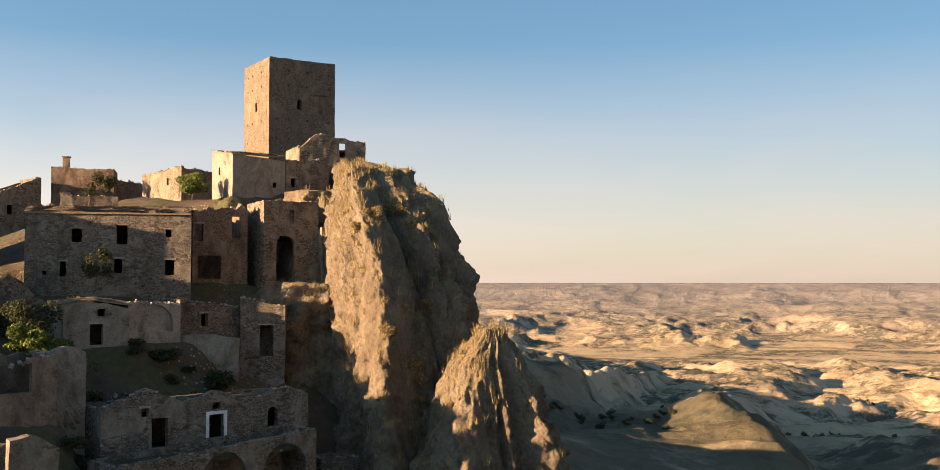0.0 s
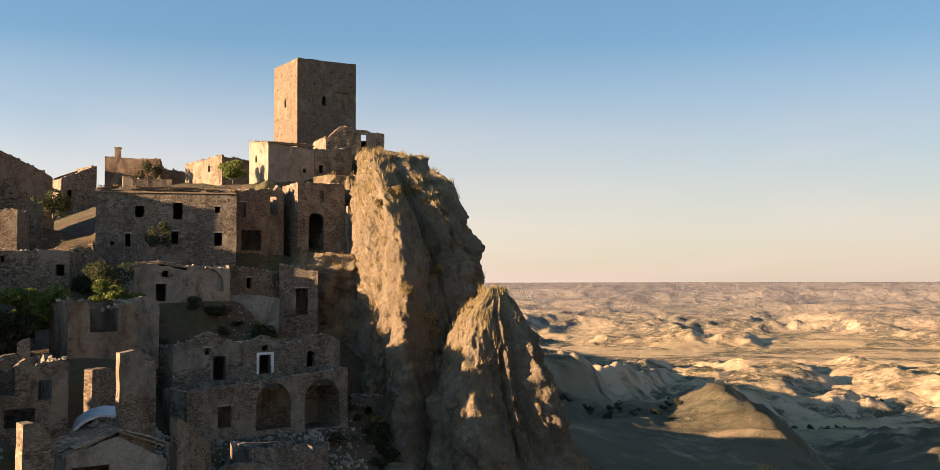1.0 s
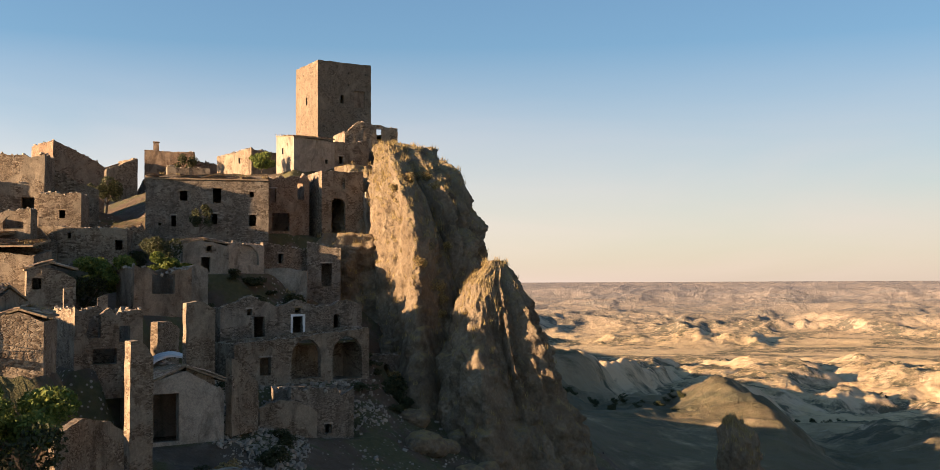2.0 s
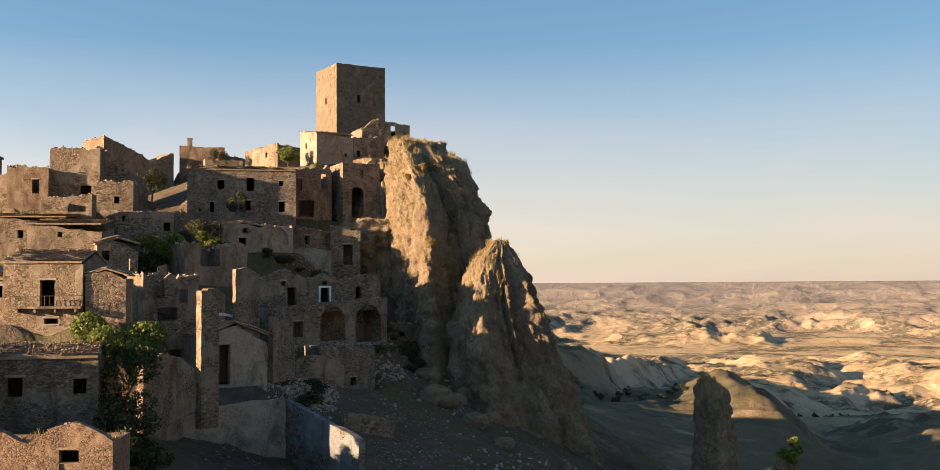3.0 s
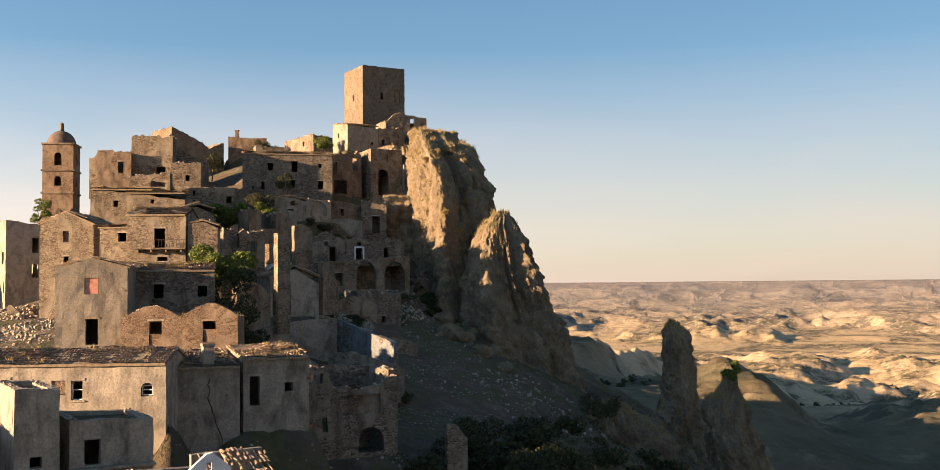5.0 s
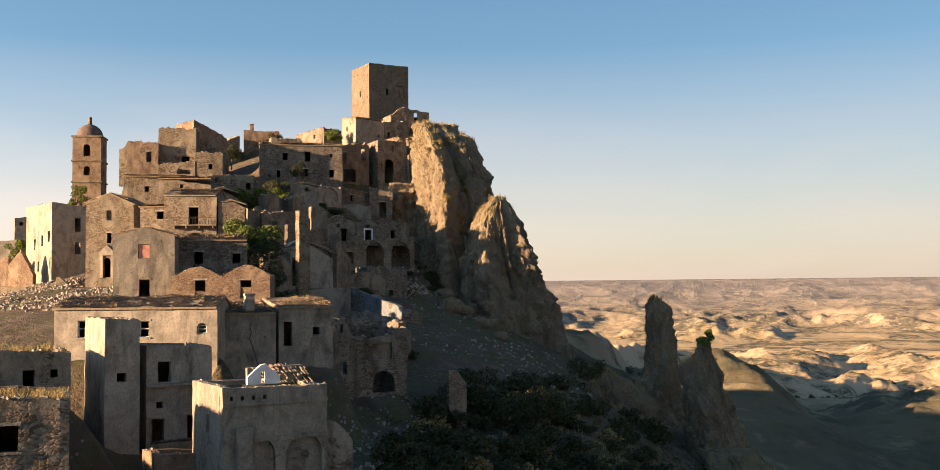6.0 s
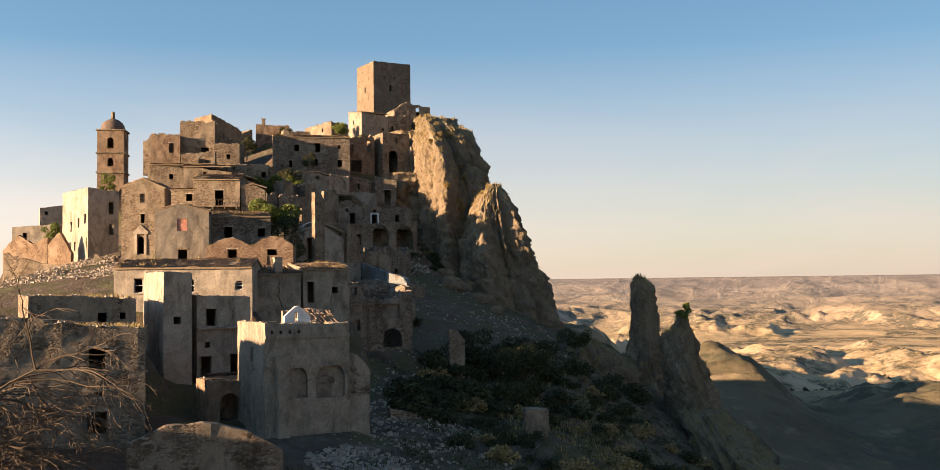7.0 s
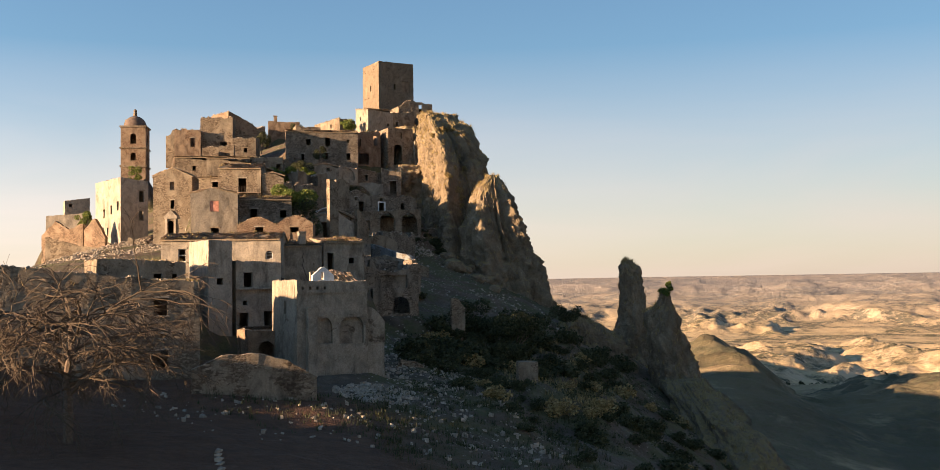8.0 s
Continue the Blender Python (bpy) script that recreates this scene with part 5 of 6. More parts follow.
house("low far house on the western ridge", (-94.0, 90.0), 10, 8.0, 7, 57.0, (62.4, 62.9), [("win", 2.0, 60.0, 0.8, 1.2)], M_PALE, "slab", deep=6)


# ---- the bell tower ----
def bell_tower():
    z0, w = 70.0, 6.0
    site(-90.9, 125.0, 10, w, w, z0 + 4)
    t = thing("bell_tower", "domed stone church bell tower with arched openings", "bell tower", (-90.9, 125.0, z0), 10)
    top = 86.9 - z0
    ops = [("arch", 2.3, 12.6, 1.4, 2.6), ("arch", 2.35, 8.4, 1.3, 2.0)]
    side = [(k, x - 0.7, z, a, b) for k, x, z, a, b in ops]
    for i, m in enumerate((pose(0, 0, 0), pose(0, w - 0.7, 0, 0, 0, -90), pose(w, 0.7, 0, 0, 0, 90), pose(w, w, 0, 0, 0, 180))):
        part("wall", placed(wall_bm(w - 1.4 if i in (1, 2) else w, -5, top, 0.7, side if i in (1, 2) else (ops if i == 0 else ()), 0.5, 0.03, 60 + i), m), M_BRICK, t)
    for z in (6.8, 11.4, top - 0.1):
        bm = bmesh.new()
        box(bm, -0.25, -0.25, z, w + 0.25, w + 0.25, z + 0.35, 0.03)
        part("cornice", bm, M_STONE, t)
    bm = bmesh.new()
    bmesh.ops.create_uvsphere(bm, u_segments=24, v_segments=14, radius=1.0)
    bmesh.ops.delete(bm, geom=[v for v in bm.verts if v.co.z < -0.05], context='VERTS')
    bm.transform(Matrix.LocRotScale((w / 2, w / 2, top + 0.2), None, (2.85, 2.85, 2.9)))
    dome = part("dome", bm, M_DOME, t, "dark weathered dome", False)
    bm = bmesh.new()
    beam(bm, (w / 2, w / 2, top + 3.1), (w / 2, w / 2, top + 4.2), 0.5, 10, 0.8)
    bmesh.ops.create_uvsphere(bm, u_segments=12, v_segments=8, radius=0.45, matrix=Matrix.Translation((w / 2, w / 2, top + 4.4)))
    part("finial", bm, M_STONE, dome)
    for x, y in ((0.4, w - 0.4),):
        bm = bmesh.new()
        beam(bm, (x, y, top + 0.2), (x, y, top + 2.6), 0.45, 8, 0.8)
        part("corner_pinnacle", bm, M_STONE, t)
    return t


bell_tower()


# ---- remnants standing among the houses ----
ruin_wall("slim leftover gatepost among the ruins", (-39.4, 65.4), 30, 0.8, 63.5, (67.3, 67.4), 0.7, broken=0.15)
ruin_wall("slim leftover gatepost among the ruins", (-36.6, 66.6), 30, 0.9, 63.5, (66.4, 66.7), 0.7, broken=0.2)
ruin_wall("broken party wall with sunlit edge", (-32.0, 70.5), 75, 4.0, 62.0, (64.2, 64.0, 63.2), 0.8, broken=0.8)
ruin_wall("broken party wall between fallen houses", (-22.8, 63.5), 70, 4.5, 56.0, (60.8, 59.6, 58.4), 0.7, broken=0.7)
ruin_wall("jagged cross wall above the terrace", (-46.5, 101.5), 40, 5.5, 70.5, (74.6, 75.4, 73.2), 0.7, broken=0.9)
ruin_wall("broken terrace wall under the ridge", (-60.0, 90.0), 12, 9.0, 70.0, (74.6, 73.8, 74.9, 73.0), 0.7, broken=0.6)
ruin_wall("jagged sunlit wall on the ridge", (-71.5, 101.0), 10, 5.0, 76.0, (81.0, 82.6, 80.0), 0.7, broken=1.0)
ruin_wall("stepped ruin wall on the ridge", (-57.0, 104.0), 20, 6.0, 77.0, (83.0, 81.8, 80.4), 0.7, broken=0.9)
ruin_wall("crumbling garden wall below the arcade", (-21.5, 69.5), 30, 6.0, 53.0, (55.6, 56.2, 55.0), 0.7, broken=0.6)
ruin_wall("low crumbling wall on the scree", (-14.5, 60.0), 20, 5.5, 48.5, (50.6, 50.4, 49.6), 0.7, broken=0.5)
ruin_wall("ruined house corner below the blue wall", (-16.0, 30.0), 25, 6.0, 44.0, (49.5, 48.5, 47.5), 0.7, broken=0.9, stone=M_STONE_GREY)
ruin_wall("ruined house side below the blue wall", (-10.6, 32.8), 75, 6.5, 44.0, (47.5, 48.6, 47.8), 0.7, broken=0.9, stone=M_STONE_GREY)
ruin_wall("pale broken stair wall beside the tall house", (-15.8, 15.5), 60, 5.0, 45.0, (50.8, 50.0, 49.0), 0.6, broken=0.6, stone=M_PALE)
ruin_wall("broken boundary wall on the sunlit ridge", (-70.0, 46.0), 8, 9.0, 49.0, (52.4, 51.8, 52.6, 51.0), 0.7, broken=0.6)
ruin_wall("fallen house front on the sunlit ridge", (-61.5, 50.5), 10, 5.0, 51.0, (55.6, 54.0, 55.0), 0.7, broken=1.0)


def vault():
    """A whitewashed barrel vault left standing behind the gabled house."""
    bm = bmesh.new()
    n, l = 14, 6.0
    rows = []
    for j in range(7):
        for r in (2.5, 2.25):
            rows.append([bm.verts.new((r * math.cos(math.pi * i / n), j * l / 6, r * 0.75 * math.sin(math.pi * i / n) + 0.06 * noise.noise(Vector((i * 0.7, j * 0.9, r))))) for i in range(n + 1)])
    for j in range(6):
        a, b, c, d = rows[2 * j], rows[2 * j + 2], rows[2 * j + 1], rows[2 * j + 3]
        for i in range(n):
            bm.faces.new((a[i], a[i + 1], b[i + 1], b[i]))
            bm.faces.new((c[i + 1], c[i], d[i], d[i + 1]))
    for a, c in ((rows[0], rows[1]), (rows[13], rows[12])):
        for i in range(n):
            bm.faces.new((a[i + 1], a[i], c[i], c[i + 1]))
    return solo("barrel_vault", bm, M_WHITE, "whitewashed barrel vault behind the gabled house", "vault", at=pose(-28.2, 63.0, 59.2, 0, 0, 20))


vault()

# ---- parts that hang on single houses ----
def balcony(owner):
    bm = bmesh.new()
    box(bm, 0.9, -0.95, 2.2, 7.2, 0.0, 2.38, 0.02)
    slab = part("balcony", bm, M_STONE, owner, "thin stone balcony slab")
    for i in range(15):
        bm = bmesh.new()
        x = 1.0 + i * 0.43
        beam(bm, (x, -0.9, 2.38), (x, -0.9, 3.35), 0.022, 5)
        part("baluster", bm, M_IRON, slab)
    bm = bmesh.new()
    beam(bm, (0.95, -0.9, 3.35), (7.1, -0.9, 3.35), 0.03, 5)
    beam(bm, (0.95, -0.9, 3.35), (0.95, 0.0, 3.35), 0.03, 5)
    beam(bm, (7.1, -0.9, 3.35), (7.1, 0.0, 3.35), 0.03, 5)
    part("handrail", bm, M_IRON, slab, "rusty iron handrail")
    for x in (1.4, 3.0, 4.8, 6.6):
        bm = bmesh.new()
        box(bm, x, -0.8, 1.85, x + 0.2, 0.0, 2.2, 0.02)
        part("bracket", bm, M_STONE, slab)


balcony(BALCONY_HOUSE)


def portal(owner):
    bm = bmesh.new()
    for x in (2.1, 3.6):
        box(bm, x, -0.16, 1.8, x + 0.35, 0.05, 5.0, 0.02)
    box(bm, 1.9, -0.22, 5.0, 4.15, 0.05, 5.3, 0.02)
    p = part("portal", bm, M_PALE, owner, "carved pale stone door surround")
    bm = bmesh.new()
    a = [bm.verts.new(c) for c in ((1.8, -0.2, 5.3), (4.25, -0.2, 5.3), (3.02, -0.2, 6.5))]
    b = [bm.verts.new((v.co.x, 0.05, v.co.z)) for v in a]
    bm.faces.new(a)
    for i in range(3):
        j = (i + 1) % 3
        bm.faces.new((a[j], a[i], b[i], b[j]))
    part("pediment", bm, M_PALE, p)


portal(PALACE)


def blind_arch_details(owner):
    """Cornices, the corner buttress, the broken right end, and what is left of the roof."""
    for z, o in ((8.05, 0.14), (5.55, 0.12)):
        bm = wall_bm(7.7, z, z + 0.28, 0.15, (), 0.5, 0.04, z)
        part("cornice", placed(bm, pose(0, -o, 0)), M_PLASTER, owner, "crumbling plaster cornice")
    bm = wall_bm(1.0, -3, jag(6.6, 0.3, 2.0, 3.0), 0.7, (), 0.35, 0.12, 5.0)
    part("buttress", placed(bm, pose(0.9, -0.7, 0)), M_PLASTER, owner, "broken corner buttress")
    bm = wall_bm(2.1, -3, lambda u: 6.6 - 1.6 * (u / 2.1) ** 2, 0.8, (), 0.35, 0.14, 6.0)
    part("broken_end", placed(bm, pose(7.75, 0.4, 0)), M_PLASTER, owner, "ragged end of the fallen wall")
    gab = lambda u: 9.3 + 1.0 * (1 - abs(u / 1.2 - 1)) + 0.55
    bm = wall_bm(2.4, 9.3, gab, 0.3, [("win", 0.98, 9.4, 0.36, 0.8)], 0.4, 0.03, 7.0)
    part("dormer_gable", placed(bm, pose(2.4, 1.7, 0)), M_WHITE, owner, "small whitewashed gable on the roof")
    m = pose(3.6, 1.9, 9.25)
    tagged(part("roof_tiles", placed(tiles_bm(4.0, 2.6, 1.15, 0.30, 77, 0.12), m), M_TILE, owner, "half-fallen clay tile roof"), kind="stuff")
    for i in range(9):
        bm = bmesh.new()
        x = 3.7 + i * 0.46
        beam(bm, (x + random.uniform(-.1, .1), 1.8, 9.2), (x + random.uniform(-.2, .2), 4.6, 10.4 + random.uniform(-.15, .1)), 0.05, 4)
        part("rafter", bm, M_TIMBER, owner, "bare leaning rafter")
    bm = bmesh.new()
    box(bm, 3.4, 4.5, 9.1, 7.7, 4.9, 10.3, 0.05)
    part("ridge_wall", bm, M_PALE, owner)


blind_arch_details(BLIND_ARCHES)


def window_frames(owner, spots, material):
    """Leftover wooden casements: each a frame with a crossing bar."""
    for x, z, w, h in spots:
        bm = bmesh.new()
        for a, b, c, d in ((x, z, x + 0.07, z + h), (x + w - 0.07, z, x + w, z + h), (x, z + h - 0.07, x + w, z + h), (x, z, x + w, z + 0.07), (x, z + h * 0.5, x + w, z + h * 0.5 + 0.06)):
            box(bm, a, 0.2, b, c, 0.27, d)
        part("window_frame", bm, material, owner, "weathered wooden window frame")


window_frames(LONG_HOUSE, [(2.0, 1.7, 0.9, 1.5), (7.3, 1.7, 0.8, 1.4), (12.25, 1.95, 0.8, 0.75)], M_WHITE)


def fallen_floor(owner):
    bm = bmesh.new()
    for i in range(14):
        x = 0.2 + i * 0.36
        box(bm, x, -0.9 + random.uniform(-.15, .15), -0.1, x + 0.2, 0.9, -0.02, 0.03)
    part("fallen_planks", placed(bm, pose(0, -1.2, 0.8, -14, 0, 0)), M_WOOD, owner, "grey planks of a fallen floor")
    bm = bmesh.new()
    box(bm, -0.1, -0.6, 4.9, 5.2, 0.0, 5.1, 0.03)
    part("ledge", bm, M_PALE, owner, "crumbling balcony ledge")


fallen_floor(BROKEN_FLOORS)


# ---- greenery ----
def leaves_mesh(name, blobs, count, size, material, seed, limbs=()):
    """Many small folded leaves spread through lumps (middle, half sizes), on an optional set of twigs."""
    rng = np.random.RandomState(seed)
    vol = np.array([b[1][0] * b[1][1] * b[1][2] for b in blobs]) ** 0.66
    pick = rng.choice(len(blobs), count, p=vol / vol.sum())
    d = rng.normal(size=(count, 3))
    d /= np.linalg.norm(d, axis=1)[:, None]
    rad = rng.uniform(0.35, 1.0, count) ** 0.5
    c = np.array([b[0] for b in blobs], float)[pick] + d * rad[:, None] * np.array([b[1] for b in blobs], float)[pick]
    a = rng.normal(size=(count, 3)) + d * 0.6
    a /= np.linalg.norm(a, axis=1)[:, None]
    t = np.cross(a, rng.normal(size=(count, 3)))
    t /= np.linalg.norm(t, axis=1)[:, None]
    b = np.cross(a, t)
    s = (size * rng.uniform(0.6, 1.3, count))[:, None]
    v = np.stack([c - t * s, c + b * s * 0.55, c + t * s, c - b * s * 0.55], 1).reshape(-1, 3)
    me = bpy.data.meshes.new(name)
    me.from_pydata(v.tolist(), [], np.arange(count * 4).reshape(-1, 4).tolist())
    me.materials.append(material)
    return me


def branch_bm(bm, a, direction, length, r, depth, rng, droop=0.0, twist=0.5, split=3):
    p = Vector(a)
    d = Vector(direction).normalized()
    n = 4
    for i in range(n):
        q = p + d * (length / n)
        beam(bm, p, q, r * (1 - 0.5 * i / n), 5 if r > 0.05 else 3, 0.85)
        d = (d + Vector((rng.uniform(-1, 1), rng.uniform(-1, 1), rng.uniform(-0.7, 0.7) - droop)) * twist * 0.4).normalized()
        if depth > 0 and i > 0:
            for _ in range(split if i == n - 1 else 1):
                e = (d + Vector((rng.uniform(-1, 1), rng.uniform(-1, 1), rng.uniform(-0.5, 0.6) - droop)) * 0.9).normalized()
                branch_bm(bm, q, e, length * rng.uniform(0.5, 0.75), r * 0.55, depth - 1, rng, droop, twist, split)
        p = q


def tree(name, label, at, height, spread_r, material, leaves, size, seed, squash=0.7, category="tree"):
    bushy = category == "shrub"
    rng = random.Random(seed)
    t = thing(name, label, category, at)
    bm = bmesh.new()
    fork = height * (0.15 if bushy else 0.35)
    beam(bm, (0, 0, -0.6), (0.1, 0.05, fork), 0.05 * height * 0.55, 8, 0.7)
    part("trunk", bm, M_BARK, t)
    blobs = []
    for i in range(9):
        a, q = i * 2.4 + rng.uniform(-.4, .4), spread_r * rng.uniform(0.3, 0.85)
        c = (math.cos(a) * q, math.sin(a) * q, height * (rng.uniform(0.12, 0.8) if bushy else rng.uniform(0.26, 0.86)))
        blobs.append((c, (spread_r * rng.uniform(0.28, 0.48), spread_r * rng.uniform(0.28, 0.48), spread_r * squash * rng.uniform(0.25, 0.45))))
        if i % 2 == 0:
            bm = bmesh.new()
            beam(bm, (0.1, 0.05, fork * 0.9), c, 0.018 * height, 5, 0.4)
            part("limb", bm, M_BARK, t)
    crown = new("crown", leaves_mesh("crown", blobs, leaves, size, material, seed))
    crown.parent = t
    return t


def on_land(x, y, dz=0.0):
    return (x, y, float(land_height([x], [y])[0]) + dz)


tree("fig_tree", "broad green fig tree among the ruins", (-41.3, 80.5, 66.0), 5.6, 3.6, M_FIG, 8000, 0.17, 1)
tree("fig_tree", "bright green fig tree growing inside a roofless house", (-36.2, 89.0, 66.6), 5.0, 2.6, M_FIG, 5500, 0.17, 2)
tree("fig_tree", "bushy green fig tree between two houses", (-28.4, 28.6, 55.5), 7.2, 3.8, M_FIG, 8000, 0.17, 3)
tree("ivy_shrub", "green ivy shrub sprawling over a sunlit ruin", (-34.9, 131.6, 85.8), 2.9, 2.2, M_FIG, 3000, 0.14, 4, 0.9, "shrub")
tree("shrub", "yellow-green shrub at the foot of the bell tower", (-73.7, 86.0, 68.2), 5.0, 1.8, M_FIG, 1800, 0.15, 5, 1.0, "shrub")
tree("shrub", "small sunlit tree beside the cream house", (-81.3, 79.4, 57.5), 5.6, 2.0, M_FIG, 2000, 0.15, 6, 1.0, "shrub")
tree("shrub", "green shrub on the tip of a rock needle", (35.4, 71.4, 43.6), 2.6, 1.9, M_FIG, 1700, 0.18, 7, 0.9, "shrub")
tree("shrub", "dark climbing shrub on the front of the large ruin", (-37.6, 105.6, 75.0), 3.9, 1.5, M_BUSH, 1800, 0.13, 8, 1.2, "shrub")
tree("shrub", "dark shrub in a shaded corner", (-39.0, 92.5, 69.6), 5.0, 2.8, M_BUSH, 3000, 0.15, 9, 1.0, "shrub")
tree("shrub", "dark shrub below the reddish house", (-52.0, 110.5, 78.0), 5.5, 2.6, M_BUSH, 2600, 0.15, 10, 1.0, "shrub")
tree("shrub", "dark shrub in the gap between two houses", (-24.8, 22.5, 51.5), 6.0, 2.6, M_BUSH, 2600, 0.15, 11, 1.0, "shrub")
tree("shrub", "dark ivy mass hanging over a shaded wall", (-26.6, 25.0, 52.5), 7.5, 3.0, M_BUSH, 3600, 0.16, 31, 1.2, "shrub")
tree("shrub", "dark ivy mass filling a fallen house", (-23.0, 19.0, 50.0), 6.2, 2.6, M_BUSH, 3200, 0.16, 32, 1.2, "shrub")
# two shrubs added to blacken the shade below the fig trees
tree("shrub", "dark shrub added where shade lies under the fig tree", (-43.0, 78.0, 63.5), 5.5, 3.2, M_BUSH, 3400, 0.16, 33, 1.1, "shrub")
tree("shrub", "dark shrub added where shade fills the roofless house", (-37.4, 85.5, 65.0), 4.2, 2.6, M_BUSH, 2600, 0.15, 34, 1.0, "shrub")
tree("shrub", "tall dark shrub on the overgrown slope", on_land(6.2, 20.0, -0.3), 6.6, 4.4, M_BUSH, 5200, 0.17, 35, 0.9, "shrub")
tree("shrub", "tall dark shrub on the overgrown slope", on_land(-1.2, 24.0, -0.3), 4.6, 3.2, M_BUSH, 3600, 0.17, 36, 0.9, "shrub")
tree("shrub", "broad dark shrub below the rubble stub", on_land(4.4, 9.0, -0.3), 4.4, 3.6, M_BUSH, 3600, 0.17, 37, 0.8, "shrub")
tree("shrub", "dark shrub on the skyline of the saddle", (16.0, 64.0, 39.2), 3.6, 3.0, M_BUSH, 2400, 0.16, 12, 1.0, "shrub")
tree("shrub", "dark shrub behind the crest houses", (-51.5, 146.0, 86.0), 4.6, 2.0, M_BUSH, 1800, 0.15, 13, 1.0, "shrub")

shrub_meshes = []
for k in range(4):
    rr = random.Random(50 + k)
    lumps = [((rr.uniform(-.6, .6), rr.uniform(-.6, .6), rr.uniform(0.25, 0.8)), (rr.uniform(.35, .6), rr.uniform(.35, .6), rr.uniform(.3, .5))) for _ in range(6)]
    shrub_meshes.append(leaves_mesh("shrub", lumps, 620, 0.11, M_BUSH if k < 3 else M_DRY, 60 + k))


def blocked(x, y, pad=0.4):
    for cx, cy, a, hw, hd, z in SITES:
        c, s = math.cos(a), math.sin(a)
        u, v = (x - cx) * c + (y - cy) * s, -(x - cx) * s + (y - cy) * c
        if abs(u) < hw + pad and abs(v) < hd + pad:
            return True
    return False


def scatter(rng, cx, cy, rx, ry, n):
    out = []
    while len(out) < n:
        a, q = rng.uniform(0, 6.283), math.sqrt(rng.random())
        x, y = cx + math.cos(a) * q * rx, cy + math.sin(a) * q * ry
        n -= 1 if blocked(x, y) else 0
        if not blocked(x, y):
            out.append((x, y))
    if not out:
        return []
    h = land_height([p[0] for p in out], [p[1] for p in out])
    return [(p[0], p[1], float(z)) for p, z in zip(out, h)]


rs = random.Random(5)
for cx, cy, rx, ry, n, lo, hi in ((-3, 4, 5, 14, 44, 1.0, 2.8), (22, 5, 8, 26, 44, 0.8, 2.4), (34, 30, 7, 24, 30, 0.8, 2.2), (6, 22, 9, 22, 60, 1.2, 3.4), (16, 45, 9, 18, 30, 1.0, 2.6), (2, -16, 8, 10, 24, 0.7, 1.8), (-13, 100, 6, 8, 10, 0.8, 1.6),
                                  (-30, 92, 8, 4, 14, 0.7, 1.6), (28, 60, 14, 24, 30, 1.0, 2.6), (14, -20, 12, 20, 36, 0.7, 2.0), (-22, 66, 5, 6, 10, 0.8, 1.8), (-50, 84, 8, 6, 10, 0.8, 1.8), (-20, 96, 6, 6, 8, 0.7, 1.5), (-28, 30, 5, 5, 12, 0.9, 2.2), (-22, 52, 6, 6, 14, 0.7, 1.8), (-45, 98, 9, 4, 14, 0.7, 1.8), (-24, 101, 7, 4, 22, 0.8, 1.9), (-34, 99, 6, 3, 14, 0.7, 1.6), (-40, 62, 8, 6, 14, 0.7, 1.7), (-30, 2, 6, 4, 10, 0.7, 1.6), (-26, 72, 5, 4, 8, 0.7, 1.5), (-58, 96, 9, 5, 12, 0.7, 1.7), (-14, 97, 5, 4, 40, 0.9, 2.0), (-12, 90, 4, 4, 16, 0.7, 1.5), (-30, 84, 3, 4, 16, 0.8, 1.8), (-20, 22, 5, 4, 16, 0.8, 1.8), (-14, 40, 5, 6, 18, 0.7, 1.6)):
    for x, y, z in scatter(rs, cx, cy, rx, ry, max(4, int(n * 0.66))):
        s = rs.uniform(lo, hi)
        ob = new("shrub", shrub_meshes[rs.choice((0, 0, 1, 1, 2, 2, 3))])
        ob.matrix_world = Matrix.LocRotScale((x, y, z - 0.15 * s), Euler((0, 0, rs.uniform(0, 6.28))), (s, s * rs.uniform(.8, 1.2), s * rs.uniform(.6, 1.0)))
        tagged(ob, "dark rounded shrub on the shaded slope", "shrub", "shrubs on the slope")

low = []
for cx, cy, rx, ry, n in ((-2, 6, 7, 18, 150), (8, 24, 12, 26, 260), (20, 50, 14, 26, 200), (6, -18, 12, 16, 160), (26, 20, 14, 40, 200), (-30, 93, 9, 4, 60), (40, 60, 16, 30, 120)):
    low += [(p, (rs.uniform(.5, 1.2), rs.uniform(.5, 1.2), rs.uniform(.25, .6))) for p in scatter(rs, cx, cy, rx, ry, n)]
scrub = new("scrub", leaves_mesh("scrub", low, 46000, 0.13, M_BUSH, 71))
tagged(scrub, "low dark scrub covering the shaded slope", "scrub", kind="stuff")

# olive trees and copses far below
olive = tree("olive_tree", "round grey-green olive tree in the valley", (72, 640, 0), 4.6, 3.0, M_BUSH, 500, 0.4, 30)
ro = random.Random(8)
olive.matrix_world = Matrix.Translation(on_land(60, 640, -0.4))
for i in range(30):
    x, y = ro.uniform(40, 130), ro.uniform(590, 720)
    copy_thing(olive, pose(*on_land(x, y, -0.4), 0, 0, ro.uniform(0, 360)) @ Matrix.Diagonal((1, 1, ro.uniform(.7, 1.2), 1)))
for i in range(14):
    a = ro.uniform(0, 6.28)
    x, y = 560 + 26 * math.cos(a) * ro.random(), 1530 + 40 * math.sin(a) * ro.random()
    copy_thing(olive, pose(*on_land(x, y, -0.4), 0, 0, ro.uniform(0, 360)))
